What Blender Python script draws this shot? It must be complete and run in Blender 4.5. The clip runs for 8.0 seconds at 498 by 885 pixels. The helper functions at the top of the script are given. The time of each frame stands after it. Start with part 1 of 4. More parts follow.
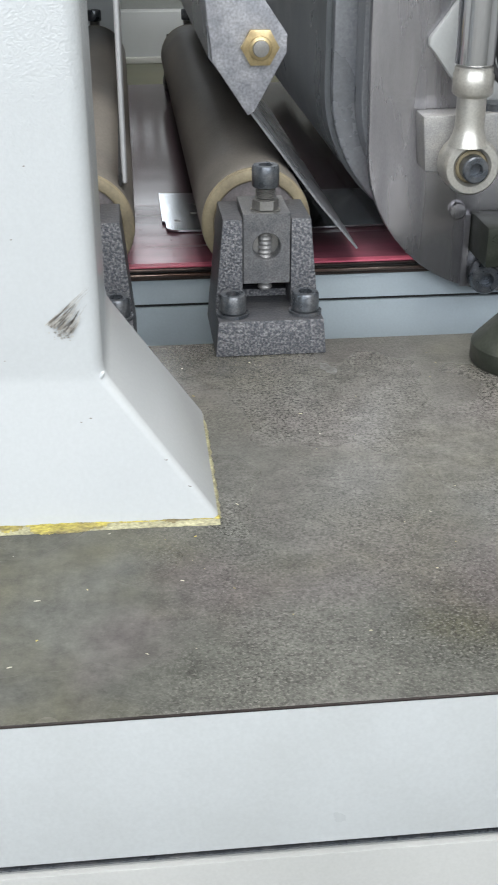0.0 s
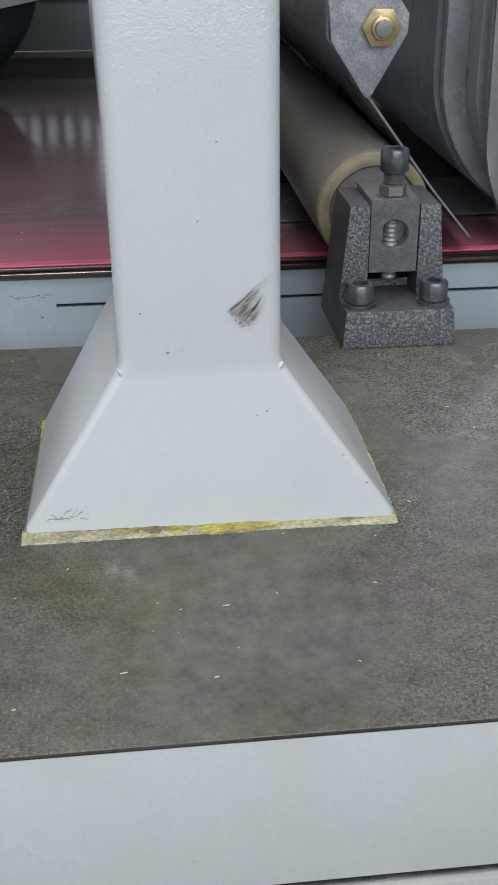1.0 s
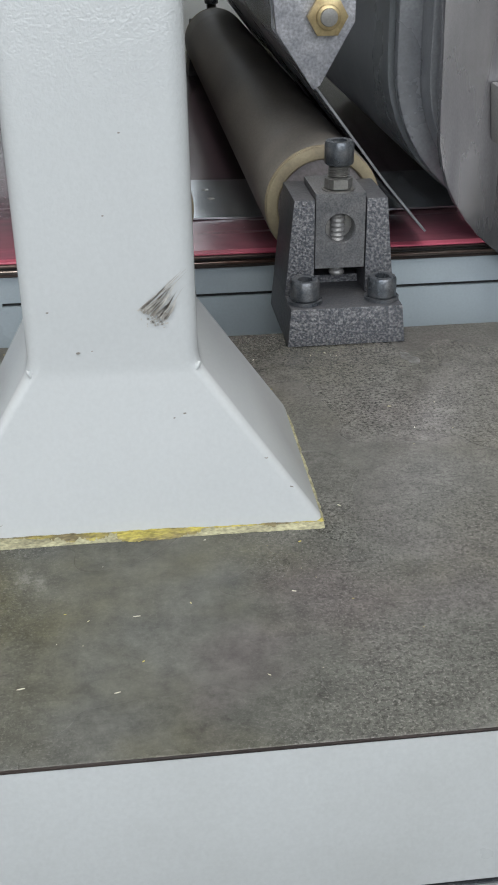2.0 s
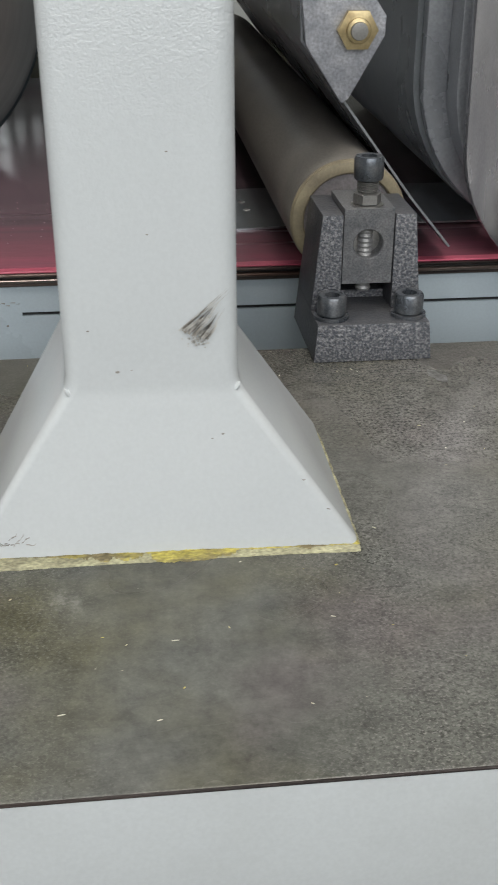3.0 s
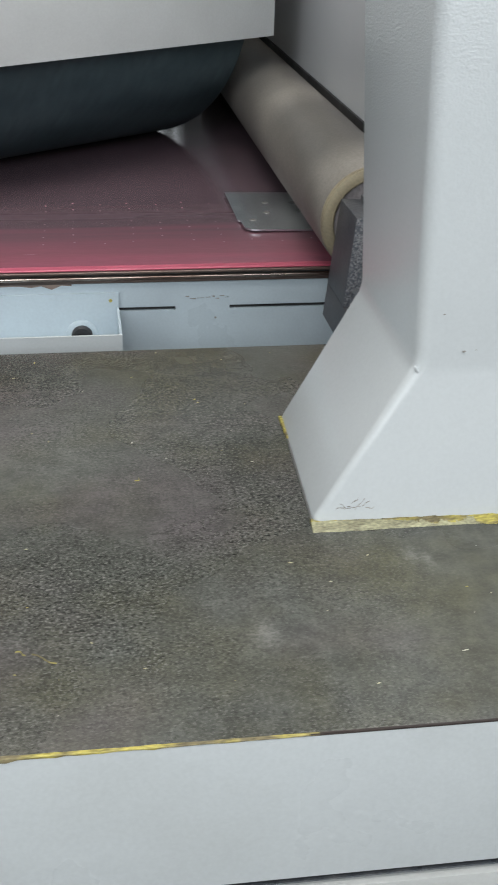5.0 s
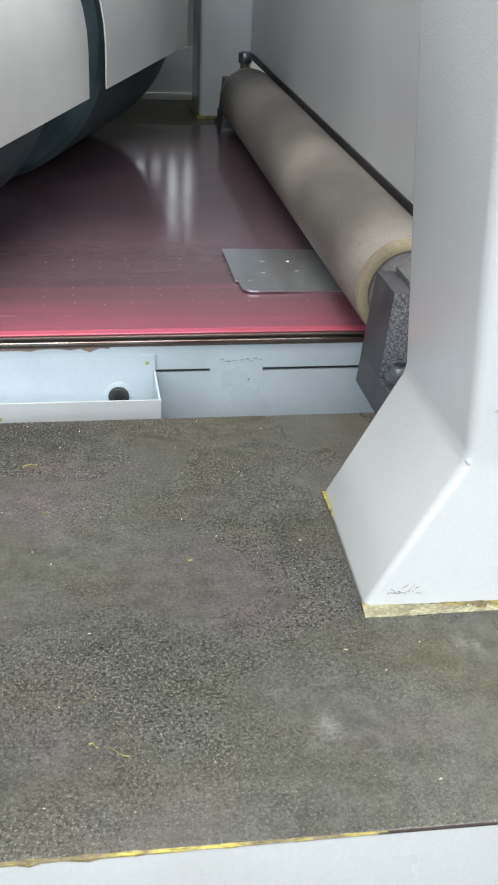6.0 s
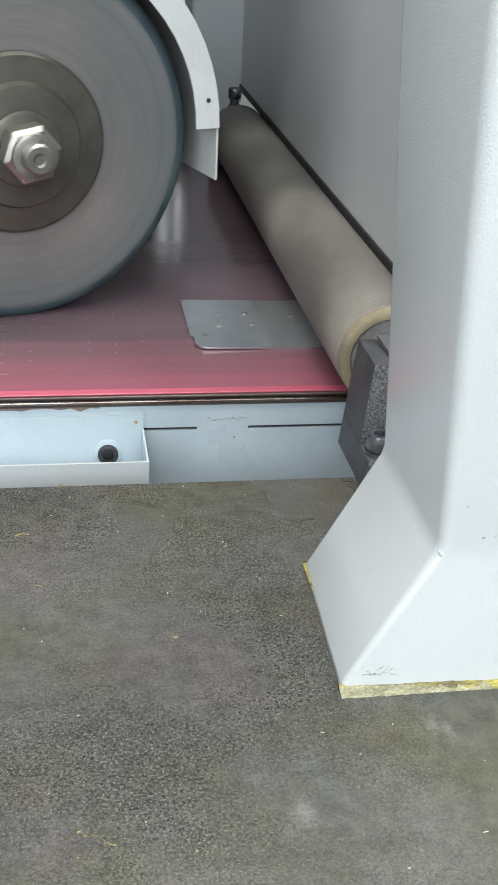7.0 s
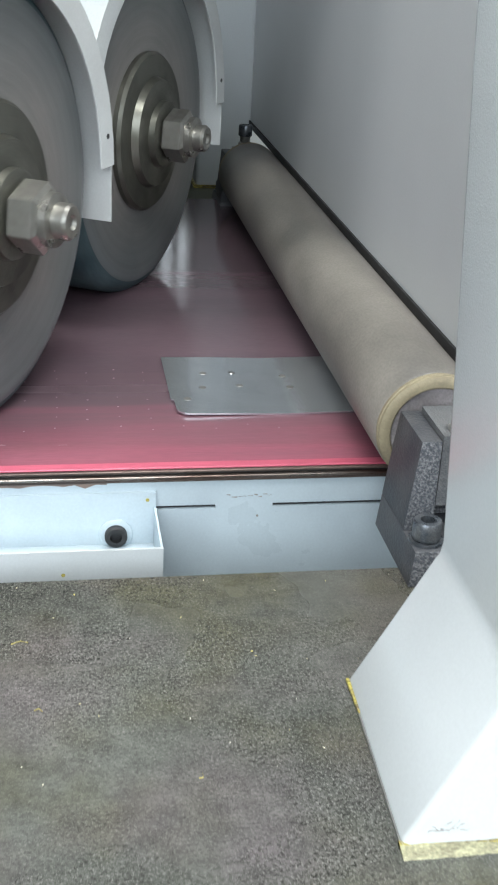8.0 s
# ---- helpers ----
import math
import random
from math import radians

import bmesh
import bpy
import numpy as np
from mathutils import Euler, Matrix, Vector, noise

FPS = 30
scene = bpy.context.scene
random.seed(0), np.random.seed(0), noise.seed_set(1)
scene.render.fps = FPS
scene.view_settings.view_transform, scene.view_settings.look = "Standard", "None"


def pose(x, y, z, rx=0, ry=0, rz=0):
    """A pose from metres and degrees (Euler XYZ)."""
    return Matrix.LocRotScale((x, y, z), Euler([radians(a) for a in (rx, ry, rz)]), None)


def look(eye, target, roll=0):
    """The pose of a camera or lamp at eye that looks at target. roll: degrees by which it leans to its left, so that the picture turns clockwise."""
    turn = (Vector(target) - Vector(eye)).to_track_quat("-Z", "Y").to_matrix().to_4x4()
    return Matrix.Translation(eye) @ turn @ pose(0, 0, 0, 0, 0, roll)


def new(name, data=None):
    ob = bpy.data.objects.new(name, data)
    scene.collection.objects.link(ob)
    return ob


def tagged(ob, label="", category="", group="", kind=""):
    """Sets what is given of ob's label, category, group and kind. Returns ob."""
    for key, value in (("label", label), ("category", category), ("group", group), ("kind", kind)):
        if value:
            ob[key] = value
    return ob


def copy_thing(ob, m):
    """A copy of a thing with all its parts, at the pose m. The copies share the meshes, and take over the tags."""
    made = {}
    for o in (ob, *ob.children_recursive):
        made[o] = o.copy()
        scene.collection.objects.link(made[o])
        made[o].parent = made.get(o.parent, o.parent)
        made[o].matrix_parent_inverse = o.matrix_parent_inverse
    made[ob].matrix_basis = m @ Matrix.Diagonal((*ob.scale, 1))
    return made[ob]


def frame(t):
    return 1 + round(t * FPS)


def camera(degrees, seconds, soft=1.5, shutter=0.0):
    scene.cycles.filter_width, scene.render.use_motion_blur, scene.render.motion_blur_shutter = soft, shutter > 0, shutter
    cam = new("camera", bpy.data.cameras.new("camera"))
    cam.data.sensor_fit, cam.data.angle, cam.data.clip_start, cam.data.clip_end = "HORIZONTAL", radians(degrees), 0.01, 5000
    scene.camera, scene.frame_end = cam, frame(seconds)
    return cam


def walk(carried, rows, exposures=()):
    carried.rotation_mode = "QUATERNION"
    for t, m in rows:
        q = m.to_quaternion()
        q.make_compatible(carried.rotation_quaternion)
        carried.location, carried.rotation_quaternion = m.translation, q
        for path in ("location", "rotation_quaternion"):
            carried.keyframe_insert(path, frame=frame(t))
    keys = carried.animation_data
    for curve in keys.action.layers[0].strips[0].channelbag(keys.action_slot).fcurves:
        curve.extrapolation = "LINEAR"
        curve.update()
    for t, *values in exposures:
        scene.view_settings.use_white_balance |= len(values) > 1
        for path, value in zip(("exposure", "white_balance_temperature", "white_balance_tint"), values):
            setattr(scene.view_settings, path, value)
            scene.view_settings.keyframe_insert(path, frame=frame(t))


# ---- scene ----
cam = camera(24.7, 8.0, 1.8, 0.2)
METRES, EYE, TILT, LEAN, TURN = 0.64, 0.3157, -27.0, 0.0, -6.0
ROWS = [
    (0.0, 0.0, 0.0, 0.0, 0.0, 0.0, 0.0),
    (0.5, -0.0863, 0.0284, 0.0002, -0.3, -0.11, -0.04),
    (1.0, -0.1517, 0.0509, -0.0043, -0.65, -0.0, 0.35),
    (1.5, -0.1234, 0.0753, -0.0033, -0.66, 0.08, 0.73),
    (3.0, -0.121, 0.093, 0.014, -0.83, -0.05, -0.06),
    (3.5, -0.1651, 0.0802, 0.0261, -1.2, -0.23, -0.16),
    (4.0, -0.2996, 0.0458, 0.0047, -1.85, -0.01, -0.53),
    (4.5, -0.3603, 0.0185, -0.0066, -2.28, 0.2, -0.12),
    (5.0, -0.4095, 0.0077, -0.0127, -2.51, 0.2, -0.22),
    (6.5, -0.4513, -0.0299, 0.1154, -3.35, 0.55, -0.66),
    (7.0, -0.465, -0.0665, 0.1321, -3.59, 0.47, -1.19),
    (7.5, -0.4798, -0.0259, 0.1373, -3.68, 1.49, -1.03),
    (8.0, -0.4925, 0.0951, 0.1912, -3.88, 2.0, -1.29),
]
PATH = [(t, pose(0.146, -0.528, EYE, TILT, LEAN, TURN) @ pose(METRES * x, METRES * y, METRES * z, 90 + pitch, roll, yaw)) for t, x, y, z, yaw, pitch, roll in ROWS]
PATH += [
    (1.7, look((0.096, -0.478, 0.290), (0.291, 1.292, -0.622), -0.9)),
    (2.8, look((0.091, -0.462, 0.295), (0.308, 1.307, -0.611), 0.6)),
    (5.2, look((-0.140, -0.501, 0.311), (0.136, 1.267, -0.581), 1.6)),
    (6.3, look((-0.151, -0.486, 0.373), (0.146, 1.284, -0.510), 2.5)),
]
PATH.sort(key=lambda row: row[0])
EXPOSURES = [(0.0, 0.10, 6600, 10), (0.5, -0.38, 6500, 10), (1.0, -0.42, 6450, 10), (1.7, -0.36, 6500, 10), (2.8, -0.36, 6850, 10), (3.0, -0.39, 6850, 10), (3.5, -0.48, 6680, 6),
             (4.0, -0.62, 6520, 10), (4.5, -0.45, 6450, 10), (5.2, -0.27, 6580, 8), (6.3, 0.29, 6600, 10), (7.0, 0.17, 6500, 7), (8.0, 0.50, 6330, 6)]
walk(cam, PATH, EXPOSURES)

# ---- light ----
world = bpy.data.worlds.new("daylight")
scene.world = world
world.use_nodes = True
sky = world.node_tree.nodes.new("ShaderNodeTexSky")
sky.sky_type, sky.sun_disc, sky.sun_elevation, sky.sun_rotation = "NISHITA", False, radians(50), radians(200)
world.node_tree.links.new(sky.outputs[0], world.node_tree.nodes["Background"].inputs[0])
world.node_tree.nodes["Background"].inputs[1].default_value = 0.08


def area_lamp(name, eye, target, sx, sy, watts, colour=(1, 1, 1)):
    lamp = bpy.data.lights.new(name, "AREA")
    lamp.shape, lamp.size, lamp.size_y, lamp.energy, lamp.color = "RECTANGLE", sx, sy, watts, colour
    ob = new(name, lamp)
    ob.matrix_world = look(eye, target)
    return ob


# unseen sources: daylight in the hall's big window behind the operator, and two ceiling lights
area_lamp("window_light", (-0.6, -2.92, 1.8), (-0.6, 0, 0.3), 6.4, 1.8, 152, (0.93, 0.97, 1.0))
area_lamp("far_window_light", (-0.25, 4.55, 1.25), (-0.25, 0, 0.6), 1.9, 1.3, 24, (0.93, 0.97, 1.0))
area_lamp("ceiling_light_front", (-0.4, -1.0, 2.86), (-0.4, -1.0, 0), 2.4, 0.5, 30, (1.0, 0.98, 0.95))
# added to brighten the machine's right-hand interior from above
area_lamp("ceiling_fill", (0.35, 0.55, 2.86), (0.35, 0.55, 0), 2.4, 0.5, 44, (1.0, 0.98, 0.95))


# ---- materials ----
def material(name, colour, rough=0.5, metal=0.0, second=None, scale=20.0, spread=(0.4, 0.6), grain=0.0, grain_scale=300.0,
             bump=0.0, bump_scale=200.0, rough_var=0.1, stretch=(1, 1, 1), coat=0.0, emit=None, detail=6.0, bump_detail=3.0, vary=0.0, relief=0.001):
    """Two-scale procedural surface: broad blotches of a second colour, fine grain, relief and uneven gloss."""
    m = bpy.data.materials.new(name)
    m.use_nodes = True
    nt = m.node_tree
    n, l = nt.nodes, nt.links
    b = n["Principled BSDF"]
    b.inputs["Metallic"].default_value = metal
    b.inputs["Coat Weight"].default_value = coat
    tc, mp = n.new("ShaderNodeTexCoord"), n.new("ShaderNodeMapping")
    mp.inputs["Scale"].default_value = stretch
    l.new(tc.outputs["Object"], mp.inputs["Vector"])

    def noise_tex(s, d):
        t = n.new("ShaderNodeTexNoise")
        t.inputs["Scale"].default_value, t.inputs["Detail"].default_value = s, d
        l.new(mp.outputs[0], t.inputs["Vector"])
        return t

    broad = noise_tex(scale, detail)
    ramp = n.new("ShaderNodeValToRGB")
    ramp.color_ramp.elements[0].position, ramp.color_ramp.elements[1].position = spread
    ramp.color_ramp.elements[0].color = (*colour, 1)
    ramp.color_ramp.elements[1].color = (*(second or colour), 1)
    l.new(broad.outputs["Fac"], ramp.inputs[0])
    out = ramp.outputs[0]
    if grain:
        fine = noise_tex(grain_scale, 2.0)
        fr = n.new("ShaderNodeMapRange")
        fr.inputs["From Min"].default_value, fr.inputs["From Max"].default_value = 0.3, 0.7
        fr.inputs["To Min"].default_value, fr.inputs["To Max"].default_value = 1 - grain, 1 + grain
        l.new(fine.outputs["Fac"], fr.inputs[0])
        mul = n.new("ShaderNodeVectorMath")
        mul.operation = "MULTIPLY"
        l.new(out, mul.inputs[0])
        l.new(fr.outputs[0], mul.inputs[1])
        out = mul.outputs[0]
    if vary:
        oi, vr, mul2 = n.new("ShaderNodeObjectInfo"), n.new("ShaderNodeMapRange"), n.new("ShaderNodeVectorMath")
        vr.inputs["To Min"].default_value, vr.inputs["To Max"].default_value = 1 - vary, 1 + vary
        mul2.operation = "MULTIPLY"
        l.new(oi.outputs["Random"], vr.inputs[0])
        l.new(out, mul2.inputs[0])
        l.new(vr.outputs[0], mul2.inputs[1])
        out = mul2.outputs[0]
    l.new(out, b.inputs["Base Color"])
    rr = n.new("ShaderNodeMapRange")
    rr.inputs["From Min"].default_value, rr.inputs["From Max"].default_value = 0.3, 0.7
    rr.inputs["To Min"].default_value, rr.inputs["To Max"].default_value = max(0.02, rough - rough_var), min(1, rough + rough_var)
    l.new(broad.outputs["Fac"], rr.inputs[0])
    l.new(rr.outputs[0], b.inputs["Roughness"])
    if bump:
        bt, bn = noise_tex(bump_scale, bump_detail), n.new("ShaderNodeBump")
        bn.inputs["Strength"].default_value, bn.inputs["Distance"].default_value = bump, relief
        l.new(bt.outputs["Fac"], bn.inputs["Height"])
        l.new(bn.outputs[0], b.inputs["Normal"])
    if emit:
        b.inputs["Emission Color"].default_value, b.inputs["Emission Strength"].default_value = (*emit[:3], 1), emit[3]
    return m


def table_surface():
    """Worn dark plate: fine pitted speckle in patches, a smoother zone painting in the post's reflection, olive and
    brown oil stains.
    """
    m = bpy.data.materials.new("worn_table")
    m.use_nodes = True
    n, l = m.node_tree.nodes, m.node_tree.links
    b = n["Principled BSDF"]
    tc = n.new("ShaderNodeTexCoord")

    def tex(scale, detail, rough=0.5, shift=0.0):
        mp, t = n.new("ShaderNodeMapping"), n.new("ShaderNodeTexNoise")
        mp.inputs["Location"].default_value = (shift, shift * 0.7, 0)
        l.new(tc.outputs["Object"], mp.inputs[0])
        l.new(mp.outputs[0], t.inputs["Vector"])
        t.inputs["Scale"].default_value, t.inputs["Detail"].default_value, t.inputs["Roughness"].default_value = scale, detail, rough
        return t.outputs["Fac"]

    def ranged(src, a, c, lo, hi):
        r = n.new("ShaderNodeMapRange")
        for k, v in zip(("From Min", "From Max", "To Min", "To Max"), (a, c, lo, hi)):
            r.inputs[k].default_value = v
        l.new(src, r.inputs[0])
        return r.outputs[0]

    def mixed(fac, a, c):
        x = n.new("ShaderNodeMix")
        x.data_type = "RGBA"
        l.new(fac, x.inputs[0])
        for sock, v in ((x.inputs[6], a), (x.inputs[7], c)):
            if isinstance(v, tuple):
                sock.default_value = (*v, 1)
            else:
                l.new(v, sock)
        return x.outputs[2]

    def times(p, q):
        x = n.new("ShaderNodeMath")
        x.operation = "MULTIPLY"
        l.new(p, x.inputs[0])
        l.new(q, x.inputs[1])
        return x.outputs[0]

    def spot(cx, cy, rx, ry, ragged, grain):
        """Distance from a spot's middle in units of its size, with a ragged outline."""
        dm, dl, ds = n.new("ShaderNodeVectorMath"), n.new("ShaderNodeVectorMath"), n.new("ShaderNodeMath")
        dm.operation, dl.operation, ds.operation = "MULTIPLY_ADD", "LENGTH", "MULTIPLY_ADD"
        dm.inputs[1].default_value, dm.inputs[2].default_value = (1 / rx, 1 / ry, 0.0), (-cx / rx, -cy / ry, 0.0)
        l.new(tc.outputs["Object"], dm.inputs[0])
        l.new(dm.outputs[0], dl.inputs[0])
        l.new(tex(grain, 6, 0.65, cx * 7 + 2), ds.inputs[0])
        ds.inputs[1].default_value = ragged
        l.new(dl.outputs["Value"], ds.inputs[2])
        return ds.outputs[0]

    patches = tex(6.0, 3, 0.50)
    base = mixed(ranged(patches, 0.32, 0.68, 0, 1), (0.062, 0.064, 0.056), (0.116, 0.119, 0.107))
    olive = mixed(ranged(tex(11.0, 3, 0.50, 3.1), 0.46, 0.72, 0, 0.9), base, (0.078, 0.073, 0.038))
    violet = mixed(ranged(tex(10.0, 3, 0.50, 8.3), 0.48, 0.74, 0, 0.7), olive, (0.125, 0.105, 0.112))
    # paler ragged patch round the bearing block's foot
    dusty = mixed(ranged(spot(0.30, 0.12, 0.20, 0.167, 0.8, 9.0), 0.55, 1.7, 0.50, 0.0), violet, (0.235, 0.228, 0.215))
    # pale dust dabs where something was set down
    for cx, cy, r in ((-0.040, -0.091, 0.008), (0.042, -0.032, 0.005), (0.049, -0.036, 0.004)):
        dusty = mixed(ranged(spot(cx, cy, r, r * 2.2, 3.0, 300.0), 1.6, 2.4, 0.28, 0.0), dusty, (0.36, 0.36, 0.33))
    # blotches a fingertip wide
    blot, tone = n.new("ShaderNodeVectorMath"), ranged(tex(75.0, 6, 0.75, 4.4), 0.34, 0.66, 0.66, 1.34)
    blot.operation = "MULTIPLY"
    l.new(dusty, blot.inputs[0])
    l.new(tone, blot.inputs[1])
    dusty = blot.outputs[0]
    speck = tex(430.0, 3, 0.85)
    # speckle in patches; thinned before the post's foot to paint in the post's reflection
    where = times(ranged(tex(11.0, 2, 0.45, 5.7), 0.30, 0.66, 0.30, 1.0), ranged(spot(0.097, -0.085, 0.058, 0.095, 0.4, 9.0), 0.85, 1.75, 0.15, 1.0))
    dark = mixed(times(ranged(speck, 0.47, 0.60, 0, 0.92), where), dusty, (0.014, 0.015, 0.011))
    light = mixed(times(ranged(tex(640.0, 3, 0.85, 2.2), 0.53, 0.64, 0, 0.75), where), dark, (0.30, 0.295, 0.27))
    l.new(light, b.inputs["Base Color"])
    l.new(ranged(patches, 0.3, 0.7, 0.20, 0.34), b.inputs["Roughness"])
    bn = n.new("ShaderNodeBump")
    bn.inputs["Strength"].default_value, bn.inputs["Distance"].default_value = 0.018, 0.0004
    l.new(speck, bn.inputs["Height"])
    l.new(bn.outputs[0], b.inputs["Normal"])
    return m


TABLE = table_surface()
WHITE = material("white_enamel", (0.58, 0.61, 0.625), 0.22, 0.0, (0.54, 0.57, 0.585), 6.0, (0.4, 0.7), 0.02, 500, 0.4, 820, 0.05, bump_detail=1.0)


def coarser_upwards(m, z0, z1, lo, hi):
    """Orange peel in sprayed paint that fades out towards the foot."""
    n, l = m.node_tree.nodes, m.node_tree.links
    bump = [k for k in n if k.type == "BUMP"][0]
    tc, sep, rng = n.new("ShaderNodeTexCoord"), n.new("ShaderNodeSeparateXYZ"), n.new("ShaderNodeMapRange")
    for k, v in zip(("From Min", "From Max", "To Min", "To Max"), (z0, z1, lo, hi)):
        rng.inputs[k].default_value = v
    l.new(tc.outputs["Object"], sep.inputs[0])
    l.new(sep.outputs["Z"], rng.inputs[0])
    l.new(rng.outputs[0], bump.inputs["Strength"])


coarser_upwards(WHITE, 0.13, 0.26, 0.02, 0.40)
BEAM = material("beam_paint", (0.525, 0.555, 0.568), 0.34, 0.0, (0.475, 0.50, 0.505), 12.0, (0.45, 0.75), 0.03, 600, 0.08, 300)
PANELGREY = material("panel_grey", (0.50, 0.51, 0.50), 0.5, 0.0, (0.44, 0.45, 0.44), 10.0, (0.4, 0.7), 0.03, 700, 0.05, 300)
INNERGREY = material("vent_panel_paint", (0.25, 0.265, 0.255), 0.5, 0.0, (0.21, 0.22, 0.215), 6.0, (0.4, 0.7), 0.04, 500)
PALEBLUE = material("pale_blue_paint", (0.50, 0.58, 0.63), 0.35, 0.0, (0.44, 0.51, 0.56), 14.0, (0.45, 0.7), 0.03, 500, 0.06, 220)
CAST = material("cast_iron", (0.070, 0.075, 0.086), 0.5, 0.4, (0.12, 0.12, 0.128), 45.0, (0.35, 0.7), 0.2, 900, 0.35, 420, 0.06, bump_detail=2.0, relief=0.0015)
CASTFACE = material("pitted_cast_face", (0.105, 0.112, 0.130), 0.40, 0.3, (0.33, 0.33, 0.34), 560.0, (0.42, 0.68), 0.25, 1100, 0.9, 700, 0.06, detail=3.0, bump_detail=3.0, relief=0.0015)
SCRAPE = material("scraped_table", (0.17, 0.17, 0.168), 0.5, 0.0, (0.09, 0.09, 0.085), 160.0, (0.4, 0.62), 0.3, 700)
SLIDE = material("slide_block_iron", (0.15, 0.155, 0.165), 0.5, 0.3, (0.21, 0.21, 0.215), 90.0, (0.4, 0.7), 0.3, 900, 0.15, 600)
MACHINED = material("machined_iron", (0.33, 0.33, 0.335), 0.42, 0.35, (0.43, 0.42, 0.40), 50.0, (0.4, 0.7), 0.2, 900, 0.15, 600)
BOLT = material("black_oxide", (0.13, 0.145, 0.165), 0.33, 0.7, (0.23, 0.235, 0.245), 120.0, (0.45, 0.7), 0.2, 900, 0.1, 500)
STEEL = material("dull_steel", (0.42, 0.415, 0.405), 0.36, 0.85, (0.31, 0.305, 0.29), 40.0, (0.4, 0.7), 0.12, 700, 0.08, 400)
GALV = material("spangled_steel", (0.58, 0.59, 0.63), 0.40, 0.6, (0.38, 0.39, 0.43), 90.0, (0.35, 0.6), 0.25, 500, 0.2, 300)
BRASS = material("yellow_passivated", (0.56, 0.45, 0.25), 0.38, 0.7, (0.42, 0.32, 0.17), 120.0, (0.4, 0.7), 0.1, 600)
CHROME = material("chrome_rod", (0.72, 0.73, 0.75), 0.12, 1.0, rough_var=0.04)
ZINC = material("zinc_rod_end", (0.64, 0.63, 0.59), 0.40, 0.75, (0.54, 0.52, 0.47), 60.0, (0.4, 0.7), 0.1, 600)
RUBBER = material("dusty_rubber", (0.135, 0.124, 0.112), 0.50, 0.0, (0.265, 0.242, 0.214), 9.0, (0.38, 0.64), 0.10, 500, 0.1, 300, stretch=(1, 0.6, 1))
CREAM = material("cream_rubber", (0.30, 0.255, 0.165), 0.6, 0.0, (0.20, 0.168, 0.115), 40.0, (0.4, 0.7), 0.1, 500, 0.08, 300)
DUSTYCAP = material("dusty_end_cap", (0.20, 0.18, 0.185), 0.6, 0.1, (0.29, 0.265, 0.27), 40.0, (0.35, 0.7), 0.15, 500, 0.1, 300)
BLACK = material("black_rubber", (0.018, 0.018, 0.02), 0.55, 0.0, (0.03, 0.03, 0.03), 40.0, (0.4, 0.7))
RAIL = material("rail_brown", (0.05, 0.042, 0.04), 0.3, 0.5, (0.16, 0.12, 0.105), 8.0, (0.45, 0.7), 0.2, 400, stretch=(0.3, 4, 4))
RAILSHINE = material("worn_rail_edge", (0.42, 0.37, 0.34), 0.3, 0.9, (0.16, 0.10, 0.08), 14.0, (0.42, 0.62), 0.2, 300, stretch=(0.6, 4, 4))
BELT = material("red_belt", (0.100, 0.071, 0.083), 0.15, 0.0, (0.124, 0.080, 0.097), 5.0, (0.30, 0.80), 0.06, 260, 0.0, 400, 0.03, stretch=(0.35, 4.0, 1))
BELTMID = material("red_belt_border", (0.33, 0.10, 0.145), 0.24, 0.0, (0.235, 0.088, 0.112), 5.0, (0.30, 0.72), 0.10, 260, 0.02, 400, 0.05, stretch=(0.35, 6.0, 1))
BELTEDGE = material("red_belt_edge", (0.52, 0.11, 0.17), 0.40, 0.0, (0.36, 0.06, 0.10), 8.0, (0.4, 0.7), 0.1, 300, stretch=(0.3, 6, 1))


def greyed_inwards(m, other, y0, y1):
    """The border's crimson fades in streaks into the greyer colour of the belt's middle."""
    n, l = m.node_tree.nodes, m.node_tree.links
    b = n["Principled BSDF"]
    src = b.inputs["Base Color"].links[0].from_socket
    tc, sep, mp, tx = n.new("ShaderNodeTexCoord"), n.new("ShaderNodeSeparateXYZ"), n.new("ShaderNodeMapping"), n.new("ShaderNodeTexNoise")
    add, rng, mix = n.new("ShaderNodeMath"), n.new("ShaderNodeMapRange"), n.new("ShaderNodeMix")
    mp.inputs["Scale"].default_value = (0.5, 9.0, 1.0)
    tx.inputs["Scale"].default_value, tx.inputs["Detail"].default_value = 7.0, 5.0
    add.operation, add.inputs[1].default_value = "MULTIPLY_ADD", 0.10
    l.new(tc.outputs["Object"], sep.inputs[0])
    l.new(tc.outputs["Object"], mp.inputs[0])
    l.new(mp.outputs[0], tx.inputs["Vector"])
    l.new(tx.outputs["Fac"], add.inputs[0])
    l.new(sep.outputs["Y"], add.inputs[2])
    rng.inputs["From Min"].default_value, rng.inputs["From Max"].default_value = y0 + 0.05, y1 + 0.05
    l.new(add.outputs[0], rng.inputs[0])
    mix.data_type = "RGBA"
    l.new(rng.outputs[0], mix.inputs[0])
    l.new(src, mix.inputs[6])
    mix.inputs[7].default_value = (*other, 1)
    l.new(mix.outputs[2], b.inputs["Base Color"])


greyed_inwards(BELTMID, (0.117, 0.078, 0.092), 0.385, 0.500)
BRISTLE = material("teal_bristles", (0.030, 0.056, 0.066), 0.6, 0.0, (0.070, 0.105, 0.118), 26.0, (0.35, 0.7), 0.35, 420, 0.15, 700, 0.08, stretch=(1, 0.25, 1))


